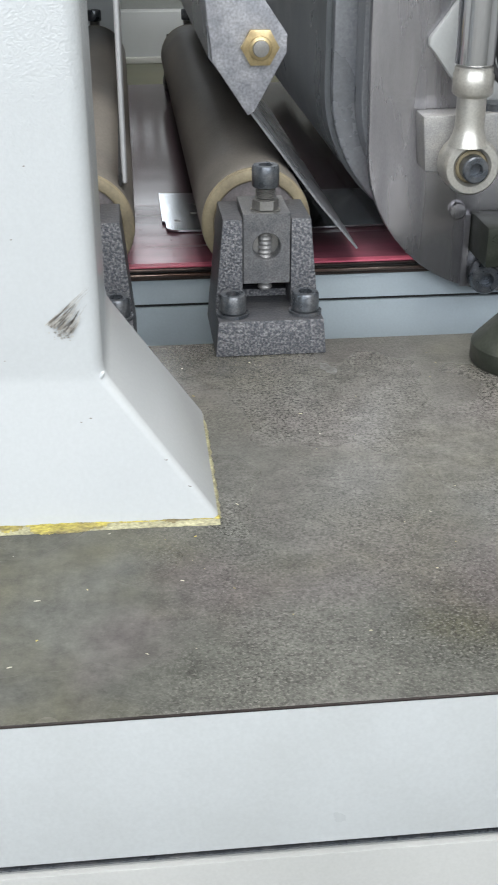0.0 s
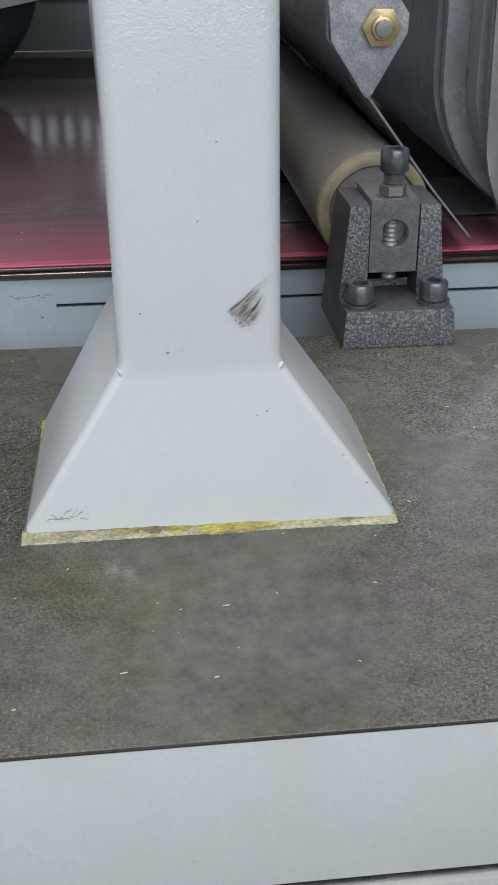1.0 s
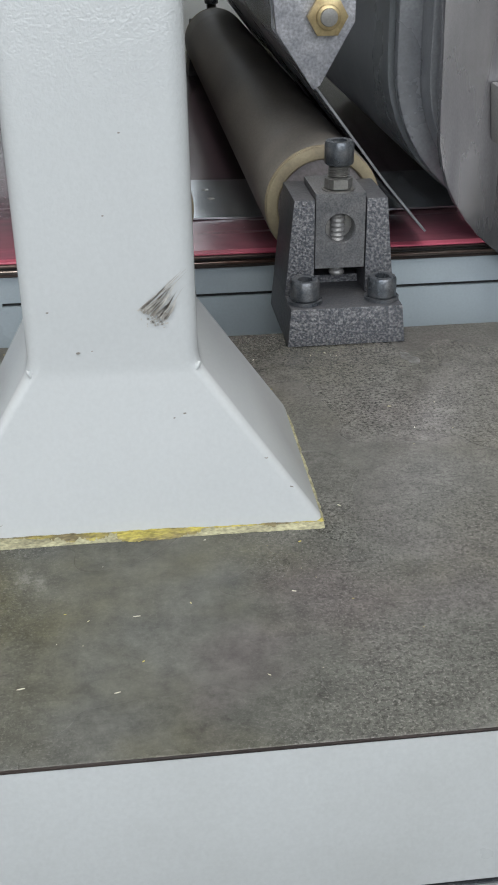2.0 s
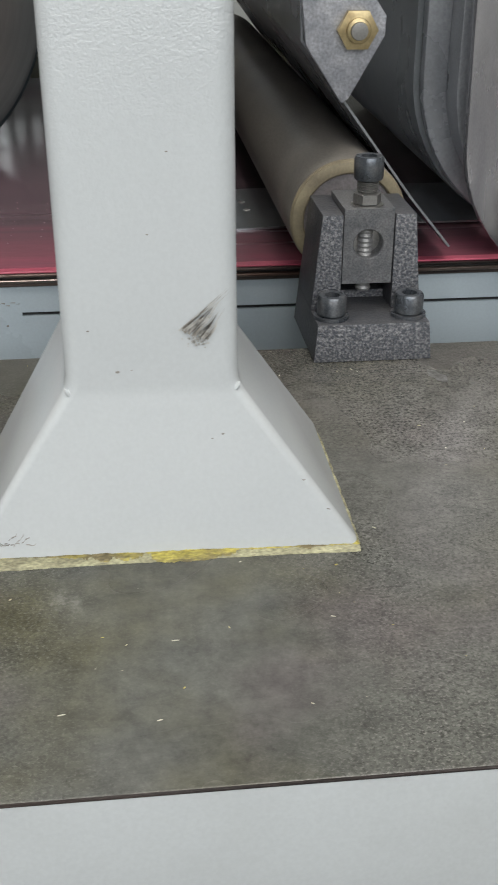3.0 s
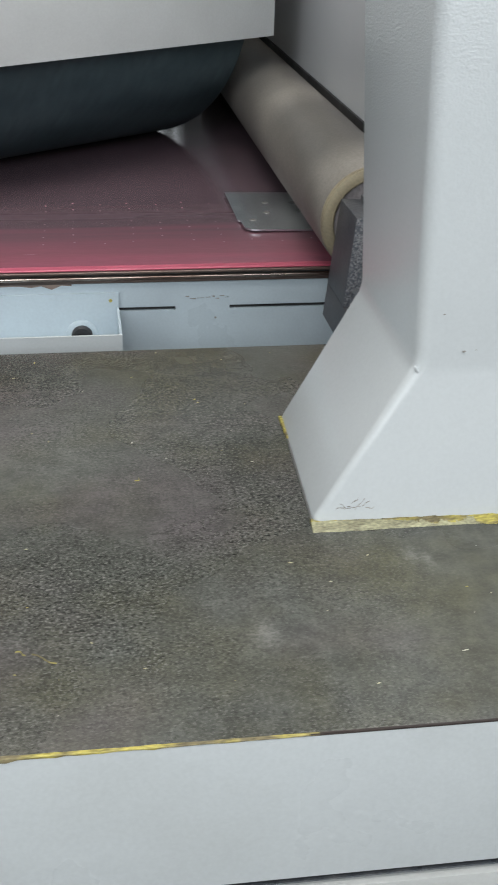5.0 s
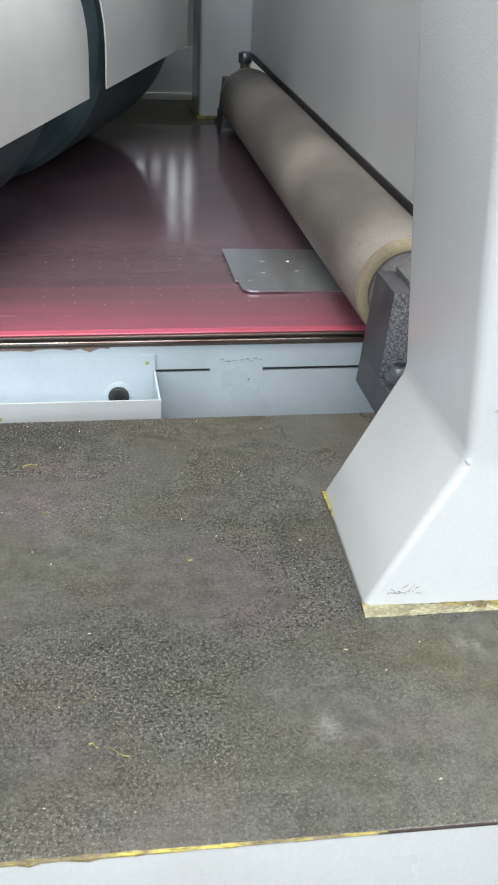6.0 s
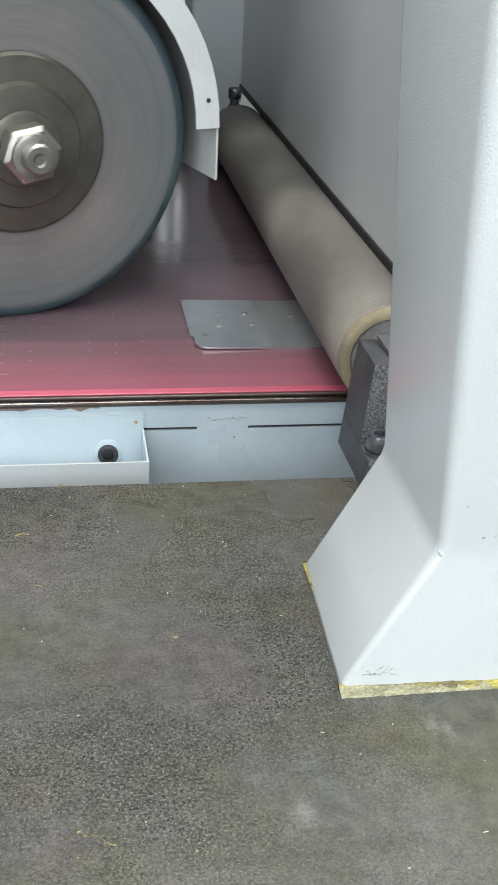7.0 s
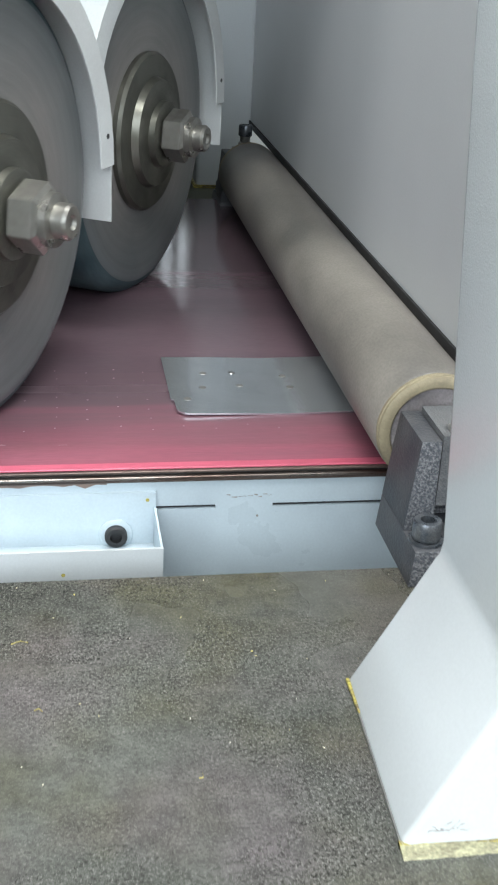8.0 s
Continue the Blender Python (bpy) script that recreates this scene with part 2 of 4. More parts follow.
def spun_face():
    """Ends of packed bristles, worn into faint rings round the axle."""
    m = material("brush_end_face", (0.195, 0.180, 0.172), 0.34, 0.0, (0.125, 0.128, 0.128), 7.0, (0.35, 0.7), 0.12, 600, 0.08, 300)
    n, l = m.node_tree.nodes, m.node_tree.links
    b = n["Principled BSDF"]
    base = b.inputs["Base Color"].links[0].from_socket
    tc, flat, ln = n.new("ShaderNodeTexCoord"), n.new("ShaderNodeVectorMath"), n.new("ShaderNodeVectorMath")
    flat.operation, ln.operation = "MULTIPLY", "LENGTH"
    flat.inputs[1].default_value = (1, 0, 1)
    l.new(tc.outputs["Object"], flat.inputs[0])
    l.new(flat.outputs[0], ln.inputs[0])
    rim, tint = n.new("ShaderNodeMapRange"), n.new("ShaderNodeMix")
    for k, v in zip(("From Min", "From Max", "To Min", "To Max"), (0.10, 0.172, 0.0, 0.75)):
        rim.inputs[k].default_value = v
    l.new(ln.outputs["Value"], rim.inputs[0])
    tint.data_type = "RGBA"
    l.new(rim.outputs[0], tint.inputs[0])
    l.new(base, tint.inputs[6])
    tint.inputs[7].default_value = (0.098, 0.122, 0.132, 1)
    base = tint.outputs[2]
    rings, rng, mul = n.new("ShaderNodeTexNoise"), n.new("ShaderNodeMapRange"), n.new("ShaderNodeVectorMath")
    rings.noise_dimensions = "1D"
    rings.inputs["Scale"].default_value, rings.inputs["Detail"].default_value = 90.0, 4.0
    l.new(ln.outputs["Value"], rings.inputs["W"])
    for k, v in zip(("From Min", "From Max", "To Min", "To Max"), (0.3, 0.7, 0.90, 1.08)):
        rng.inputs[k].default_value = v
    l.new(rings.outputs["Fac"], rng.inputs[0])
    mul.operation = "MULTIPLY"
    l.new(base, mul.inputs[0])
    l.new(rng.outputs[0], mul.inputs[1])
    l.new(mul.outputs[0], b.inputs["Base Color"])
    return m


DISC = spun_face()
FLANGE = material("oiled_flange", (0.16, 0.158, 0.135), 0.40, 0.8, (0.098, 0.098, 0.084), 30.0, (0.4, 0.7), 0.1, 500)
NUT = material("bright_nut", (0.38, 0.37, 0.34), 0.33, 0.9, (0.27, 0.26, 0.24), 60.0, (0.4, 0.7))
HOOD = material("hood_white", (0.58, 0.60, 0.60), 0.42, 0.0, (0.52, 0.535, 0.535), 8.0, (0.4, 0.7), 0.03, 500, 0.06, 250)
GALVWALL = material("inner_panel", (0.60, 0.61, 0.625), 0.34, 0.05, (0.55, 0.56, 0.57), 3.0, (0.35, 0.7), 0.02, 500, 0.02, 90, 0.04)
GLUE = material("yellow_sealant", (0.42, 0.36, 0.08), 0.5, 0.0, (0.17, 0.14, 0.07), 150.0, (0.42, 0.60), 0.45, 800, 0.6, 500, stretch=(0.35, 1, 1))
GLUEPALE = material("pale_sealant", (0.40, 0.385, 0.24), 0.55, 0.0, (0.25, 0.235, 0.15), 140.0, (0.40, 0.66), 0.35, 900, 0.5, 600, stretch=(0.5, 1, 1))
SCUFF = material("grease_scuff", (0.31, 0.29, 0.26), 0.6, 0.0, (0.53, 0.52, 0.49), 260.0, (0.40, 0.6))
CRACK = material("paint_crack", (0.20, 0.18, 0.165), 0.7, 0.0, (0.36, 0.345, 0.32), 150.0)
CHIP = material("paint_chip", (0.30, 0.22, 0.18), 0.6, 0.0, (0.20, 0.15, 0.13), 70.0, (0.4, 0.6))
OLIVE = material("far_table", (0.10, 0.105, 0.07), 0.5, 0.0, (0.15, 0.15, 0.11), 9.0, (0.4, 0.7), 0.3, 500)
PLATE = material("bright_sheet_steel", (0.72, 0.76, 0.80), 0.18, 0.88, (0.66, 0.70, 0.74), 30.0, (0.4, 0.7), 0.05, 700, 0.02, 300, 0.05)
ENDPLATE = material("end_plate_steel", (0.56, 0.55, 0.57), 0.26, 0.9, (0.34, 0.335, 0.36), 9.0, (0.35, 0.65), 0.1, 500, 0.08, 300, stretch=(4, 1, 0.7))
DRUM = material("sanding_drum", (0.15, 0.165, 0.175), 0.34, 0.1, (0.20, 0.215, 0.23), 14.0, (0.4, 0.7), 0.12, 500)
SHROUD = material("shroud_steel", (0.28, 0.295, 0.32), 0.30, 0.4, (0.36, 0.375, 0.40), 12.0, (0.4, 0.7), 0.12, 500)
GREENBLACK = material("dark_green_block", (0.030, 0.036, 0.028), 0.35, 0.2, (0.05, 0.055, 0.045), 60.0, (0.4, 0.7), 0.2, 500, 0.1, 300)
STUD = material("dusty_studs", (0.28, 0.16, 0.19), 0.4)
SPECK = material("pale_chips", (0.62, 0.60, 0.50), 0.6, 0.0, (0.55, 0.47, 0.12), 40.0, (0.45, 0.6))
CONCRETE = material("hall_floor", (0.30, 0.30, 0.29), 0.6, 0.0, (0.24, 0.24, 0.23), 2.0, (0.35, 0.7), 0.1, 60, 0.2, 40)
HALL = material("hall_wall", (0.62, 0.63, 0.63), 0.8, 0.0, (0.56, 0.57, 0.57), 1.5, (0.35, 0.7), 0.04, 80)
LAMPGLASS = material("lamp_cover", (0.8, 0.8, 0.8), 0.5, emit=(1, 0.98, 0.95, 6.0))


# ---- mesh helpers ----
def box(bm, x0, x1, y0, y1, z0, z1):
    v = [bm.verts.new((x, y, z)) for z in (z0, z1) for y in (y0, y1) for x in (x0, x1)]
    for f in ((0, 2, 3, 1), (4, 5, 7, 6), (0, 1, 5, 4), (2, 6, 7, 3), (0, 4, 6, 2), (1, 3, 7, 5)):
        bm.faces.new([v[i] for i in f])
    return v


def loft(bm, rings, close=True, cap=True):
    """Skin between rings of equally many points."""
    vs = [[bm.verts.new(p) for p in ring] for ring in rings]
    n = len(vs[0])
    for a, b in zip(vs, vs[1:]):
        for i in range(n if close else n - 1):
            j = (i + 1) % n
            bm.faces.new((a[i], a[j], b[j], b[i]))
    if cap:
        bm.faces.new(vs[0][::-1])
        bm.faces.new(vs[-1])
    return vs


def turned(bm, profile, m=Matrix(), seg=48, cap=True):
    """A solid of revolution: profile of (radius, height) along local z."""
    rings = []
    for r, h in profile:
        rings.append([m @ Vector((r * math.cos(2 * math.pi * i / seg), r * math.sin(2 * math.pi * i / seg), h)) for i in range(seg)])
    loft(bm, rings, cap=cap)


def hexed(bm, across, h0, h1, m=Matrix()):
    r = across / math.sqrt(3)
    c = across / 2 * 0.97
    turned(bm, [(c * 0.98, h0), (r, h0 + (h1 - h0) * 0.12), (r, h1 - (h1 - h0) * 0.12), (c * 0.98, h1)], m, 6)


def soften(bm, width, segments=2, angle=30):
    bm.normal_update()
    edges = [e for e in bm.edges if len(e.link_faces) == 2 and e.calc_face_angle(0) > radians(angle)]
    bmesh.ops.bevel(bm, geom=edges, offset=width, segments=segments, profile=0.6, affect="EDGES", clamp_overlap=True)


def mesh_of(name, bm, mat, smooth=40):
    bmesh.ops.recalc_face_normals(bm, faces=bm.faces)
    me = bpy.data.meshes.new(name)
    for f in bm.faces:
        f.smooth = True
    for e in bm.edges:
        e.smooth = not (len(e.link_faces) == 2 and e.calc_face_angle(0) > radians(smooth))
    bm.to_mesh(me)
    bm.free()
    me.materials.append(mat)
    return me


def part(name, bm, mat, parent=None, label="", smooth=40):
    ob = new(name, mesh_of(name, bm, mat, smooth))
    if parent:
        ob.parent = parent
    if label:
        ob["label"] = label
    return ob


def thing(name, at, label, category, group="", kind=""):
    e = new(name)
    e.empty_display_size = 0.02
    e.matrix_world = at
    return tagged(e, label, category, group, kind)


def slab(name, x0, x1, y0, y1, z0, z1, mat, label, category="", kind="structure", edge=0.0):
    bm = bmesh.new()
    box(bm, x0, x1, y0, y1, z0, z1)
    if edge:
        soften(bm, edge)
    ob = part(name, bm, mat)
    return tagged(ob, label, category or name.replace("_", " "), kind=kind)


# ---- the hall ----
slab("floor", -5, 5, -3.2, 4.6, -1.0, -0.92, CONCRETE, "grey sealed concrete floor of the workshop hall", "floor")
slab("ceiling", -5, 5, -3.2, 4.6, 2.9, 3.0, HALL, "pale painted ceiling of the workshop hall", "ceiling")
slab("wall_west", -5.1, -5, -3.2, 4.6, -0.92, 2.9, HALL, "pale painted wall of the workshop hall", "wall")
slab("wall_east", 5, 5.1, -3.2, 4.6, -0.92, 2.9, HALL, "pale painted wall of the workshop hall", "wall")


def window_wall():
    bm = bmesh.new()
    for b in ((-5, 5, -0.92, 0.9), (-5, 5, 2.85, 2.9), (-5, -3.9, 0.9, 2.85), (2.7, 5, 0.9, 2.85)):
        box(bm, b[0], b[1], -3.2, -3.05, b[2], b[3])
    tagged(part("wall_south", bm, HALL), "pale painted wall with a wide window opening", "wall", kind="structure")
    w = thing("window_1", Matrix(), "wide white framed workshop window letting in daylight", "window", kind="structure")
    bm = bmesh.new()
    for i in range(8):
        x = -3.9 + 6.6 * i / 7
        box(bm, x - 0.02, x + 0.02, -3.14, -3.1, 0.9, 2.85)
    part("window_frame", bm, BEAM, w)


window_wall()


def north_wall():
    bm = bmesh.new()
    for a, b, c, d in ((-5, 5, -0.92, 0.6), (-5, 5, 1.9, 2.9), (-5, -1.2, 0.6, 1.9), (0.7, 5, 0.6, 1.9)):
        box(bm, a, b, 4.6, 4.7, c, d)
    tagged(part("wall_north", bm, HALL), "pale painted wall with a window opening", "wall", kind="structure")
    w = thing("window_2", Matrix(), "white framed window in the far hall wall", "window", kind="structure")
    bm = bmesh.new()
    for i in range(4):
        x = -1.2 + 1.9 * i / 3
        box(bm, x - 0.02, x + 0.02, 4.62, 4.66, 0.6, 1.9)
    part("window_frame", bm, BEAM, w)


north_wall()


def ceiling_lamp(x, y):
    t = thing("ceiling_light", pose(x, y, 2.9), "long white ceiling light added out of view, with a glowing cover", "ceiling light", "hall ceiling lights")
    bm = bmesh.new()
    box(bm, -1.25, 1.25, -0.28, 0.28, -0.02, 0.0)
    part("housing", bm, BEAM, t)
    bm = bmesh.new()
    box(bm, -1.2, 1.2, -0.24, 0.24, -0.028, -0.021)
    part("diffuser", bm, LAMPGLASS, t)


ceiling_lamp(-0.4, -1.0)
# fixture of the light added above the right-hand roller
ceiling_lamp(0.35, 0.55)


# ---- machine frame ----
def machine_table():
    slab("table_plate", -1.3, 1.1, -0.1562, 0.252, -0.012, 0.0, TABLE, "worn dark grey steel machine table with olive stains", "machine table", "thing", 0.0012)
    slab("front_beam", -1.3, 1.1, -0.1574, -0.1563, -0.0785, -0.0008, BEAM, "white enamelled beam along the table's front", "beam", "thing", 0.0004)
    slab("edge_grime", -0.034, 1.1, -0.15755, -0.1563, -0.0006, 0.00015, RAIL, "dark brown grime line along the table's front edge", "grime", "thing")
    # the recess gap's darkness is put in as a black strip
    t = thing("seal_strip", Matrix(), "thin black strip standing in for the dark gap below the white beam, with a raised bead", "seal")
    for nm, mt, ya, za, zb in (("groove", BLACK, -0.1562, -0.0828, -0.0787), ("bead", BOLT, -0.1576, -0.0812, -0.0803)):
        bm = bmesh.new()
        box(bm, -1.3, 1.1, ya, -0.07 if nm == "groove" else -0.1563, za, zb)
        part(nm, bm, mt, t)
    slab("lower_panel", -1.3, 1.1, -0.1605, -0.07, -0.9, -0.0830, PANELGREY, "light grey painted sheet panel closing the machine below", "panel", "thing", 0.001)


machine_table()


def edge_sealant():
    """Ragged yellow sealant squeezed out between table and beam."""
    bm = bmesh.new()
    rnd = random.Random(21)
    rings = []
    for i in range(90):
        f = i / 89
        x = -0.45 + 0.42 * f
        w = (0.0002 + 0.0016 * rnd.random() ** 2) * min(1, (1 - f) * 3)
        rings.append([(x, -0.1575 - w * 0.15, -0.0004 - w), (x, -0.1577, -0.0001), (x, -0.1570, 0.0002), (x, -0.1562 + w * .4, 0.0002)])
    loft(bm, rings)
    tagged(part("edge_sealant", bm, GLUE, smooth=70), "ragged yellow sealant line along the table's front edge", "sealant")


edge_sealant()


def post():
    c = thing("post", Matrix(), "white enamelled square post with a flared foot glued to the table", "post")
    bm = bmesh.new()

    def ring(x0, x1, y0, y1, z, r=0.007, n=4, skew=0.0, wide=0.0):
        pts = []
        for cx, cy, a0 in ((x0 + r, y0 + r, 180), (x1 - r, y0 + r, 270), (x1 - r, y1 - r, 0), (x0 + r, y1 - r, 90)):
            for i in range(n + 1):
                a = radians(a0 + 90 * i / n)
                x, y = cx + r * math.cos(a), cy + r * math.sin(a)
                pts.append((x - wide * (x1 - x) / (x1 - x0) * (y - y0) / (y1 - y0), y + skew * (x - x0) / (x1 - x0) * (y1 - y) / (y1 - y0), z))
        return pts

    # the foot flares out evenly, folds over a small radius and runs up into the shaft, which widens a little backwards
    shaft = lambda z: (0.0490 - 0.015 * (z - 0.09), 0.1278 - 0.005 * (z - 0.09), 0.0105 + 0.06 * (z - 0.09), 0.138 + 0.10 * (z - 0.09), z)
    rings = [ring(-0.0015, 0.1850, 0.0015, 0.131, 0.0006, 0.004, skew=-0.0045, wide=-0.0048), ring(-0.0012, 0.1845, 0.0018, 0.1312, 0.0040, 0.004, skew=-0.0043, wide=-0.0047),
             ring(0.0225, 0.1575, 0.0060, 0.1340, 0.0415, 0.005, skew=-0.002, wide=-0.0024), ring(0.0455, 0.1312, 0.0100, 0.1368, 0.0785, 0.006),
             ring(0.0472, 0.1294, 0.0103, 0.1372, 0.0815, 0.007), ring(0.0482, 0.1283, 0.0104, 0.1376, 0.0845, 0.007),
             ring(*shaft(0.089)), ring(*shaft(0.16), 0.009, wide=0.0018), ring(*shaft(0.36), 0.010, wide=0.0070), ring(*shaft(0.36)[:4], 0.9, 0.010, wide=0.0070)]
    loft(bm, rings)
    part("body", bm, WHITE, c, smooth=50)
    for x, sgn in ((0.0500, -1), (0.1268, 1)):
        bm = bmesh.new()
        bmesh.ops.create_icosphere(bm, subdivisions=3, radius=0.0020, matrix=Matrix.Translation((x, 0.0121, 0.0815)) @ Matrix.Rotation(sgn * 0.55, 4, "Y") @ Matrix.Diagonal((0.55, 0.75, 1.5, 1)))
        part("weld_bump", bm, WHITE, c, "painted weld bump at the fold", 80)
    bm = bmesh.new()
    loft(bm, [ring(-0.0024, 0.1856, 0.0030, 0.1318, z, 0.003, skew=-0.0045, wide=-0.0048) for z in (0.0, 0.0014)])
    part("base_plate", bm, STEEL, c)
    rnd = random.Random(3)
    # sealant squeezed out in front: a pale bead, wide at one end, and an ochre smear over it
    for nm, mt, reach, top, amp, lab in (("sealant_bead", GLUEPALE, 0.0080, 0.0022, 0.0004, "pale yellow sealant bead along the foot"),
                                         ("sealant_smear", GLUE, 0.0068, 0.0028, 0.0010, "ochre yellow sealant smear")):
        bm = bmesh.new()
        rings = []
        n = 420
        drift = 0.0
        for i in range(n):
            f = i / (n - 1)
            x = -0.003 + 0.1885 * f
            y = 0.0018 - 0.0046 * f
            drift = 0.88 * drift + rnd.uniform(-1, 1) * 0.32
            if nm == "sealant_bead":
                w = 1.0 - 0.50 * min(1, f / 0.75)
            else:
                w = 0.22 + 0.75 * math.exp(-((f - 0.52) / 0.15) ** 2) + 0.30 * math.exp(-((f - 0.28) / 0.12) ** 2)
            d = max(0.0004, reach * w + amp * drift)
            h = top * (0.75 + 0.25 * w) * (1 + 0.15 * drift)
            rings.append([(x, y - d, 0.0), (x, y - d * 0.93, h * 0.30), (x, y - d * 0.45, h * 0.62), (x, y - 0.0003, h), (x, y + 0.003, h * 0.9), (x, y + 0.003, 0.0)])
        loft(bm, rings)
        part(nm, bm, mt, c, lab, 60)
    bm = bmesh.new()
    box(bm, 0.0012, 0.0034, 0.100, 0.1314, 0.0, 0.0022)
    soften(bm, 0.001)
    part("side_sealant", bm, GLUE, c, "yellow sealant along the foot's side")
    bm = bmesh.new()
    rings = []
    for i in range(60):
        y, w = 0.0 + 0.118 * i / 59, 0.0006 + 0.0012 * rnd.random()
        rings.append([(0.1848, y, 0.0), (0.1856 + w, y, 0.0), (0.1852 + w * 0.5, y, 0.0012 + w), (0.1842, y, 0.0026)])
    loft(bm, rings)
    part("side_sealant", bm, GLUEPALE, c, "thin pale sealant line along the foot's side", 60)
    # fan of greasy scuff strokes on the front
    bm = bmesh.new()
    for i in range(24):
        f = i / 23
        a = radians(40 + 20 * f + rnd.uniform(-4, 4))
        ln = (0.029 - 0.014 * f) * rnd.uniform(0.65, 1.05)
        d, nrm = Vector((math.cos(a), 0, math.sin(a))), Vector((-math.sin(a), 0, math.cos(a)))
        o = Vector((0.1005 + 0.0120 * f, 0.0104, 0.1105 - 0.0060 * f)) + d * rnd.uniform(0, 0.002)
        w = rnd.uniform(0.0001, 0.0003)
        mid = o + d * ln * 0.5 - nrm * rnd.uniform(0.0002, 0.0009)
        bm.faces.new([bm.verts.new(p) for p in (o - nrm * w * 1.5, mid - nrm * w, o + d * ln, mid + nrm * w, o + nrm * w * 1.5)])
    for i in range(60):
        o = Vector((0.1095 + rnd.gauss(0, 0.0024), 0.0104, 0.1052 + rnd.gauss(0, 0.0016)))
        r = rnd.uniform(0.0002, 0.0006)
        bm.faces.new([bm.verts.new(o + Vector((r * math.cos(k) * rnd.uniform(.6, 1.2), 0, r * math.sin(k)))) for k in (0, 1.1, 2.2, 3.4, 4.6, 5.5)])
    part("scuff_mark", bm, SCUFF, c, "fan of dark grease strokes")
    bm = bmesh.new()
    for x, z, w in ((0.0727, 0.0919, 0.0011), (0.0605, 0.112, 0.0007), (0.088, 0.155, 0.0006), (0.120, 0.060, 0.0008), (0.079, 0.0925, 0.0005), (0.097, 0.190, 0.0006), (0.115, 0.058, 0.0006)):
        y = 0.0101 if z > 0.08 else 0.0096 - (0.081 - z) * 0.118
        bm.faces.new([bm.verts.new((x + w * a, y, z + w * b)) for a, b in ((-1, -.4), (0.2, -.6), (1.1, 0), (0.3, .5), (-.8, .3))])
    tagged(part("speckle", bm, CRACK, c), "dark specks in the paint", kind="stuff")
    # hairline cracks near the foot's corners
    front = lambda x, z: 0.0014 + 0.105 * z - 0.0043 * x / 0.185 * (1 - z / 0.0785)
    bm = bmesh.new()
    for k in range(22):
        x, z, ang = 0.010 + k * 0.0020, 0.0075 + rnd.uniform(0, 0.0045), rnd.uniform(-0.6, 0.9)
        if k > 8:
            f = (k - 9) / 12
            x, z, ang = 0.1545 + f * 0.0225 + rnd.uniform(-0.0012, 0.0012), 0.0375 - f * 0.0310, -0.95 + rnd.uniform(-0.3, 0.3)
        for seg in range(4):
            ln = rnd.uniform(0.0008, 0.0018)
            dx, dz, w = math.cos(ang) * ln, math.sin(ang) * ln, rnd.uniform(0.00012, 0.00035)
            if z + dz < 0.003 or z + dz > 0.06:
                break
            bm.faces.new([bm.verts.new((u, front(u, v), v)) for u, v in ((x, z - w), (x + dx, z + dz - w), (x + dx, z + dz + w), (x, z + w))])
            x, z, ang = x + dx, z + dz, ang + rnd.uniform(-0.9, 0.9)
    tagged(part("paint_crack", bm, CRACK, c), "fine dark cracks in the paint", kind="stuff")


post()


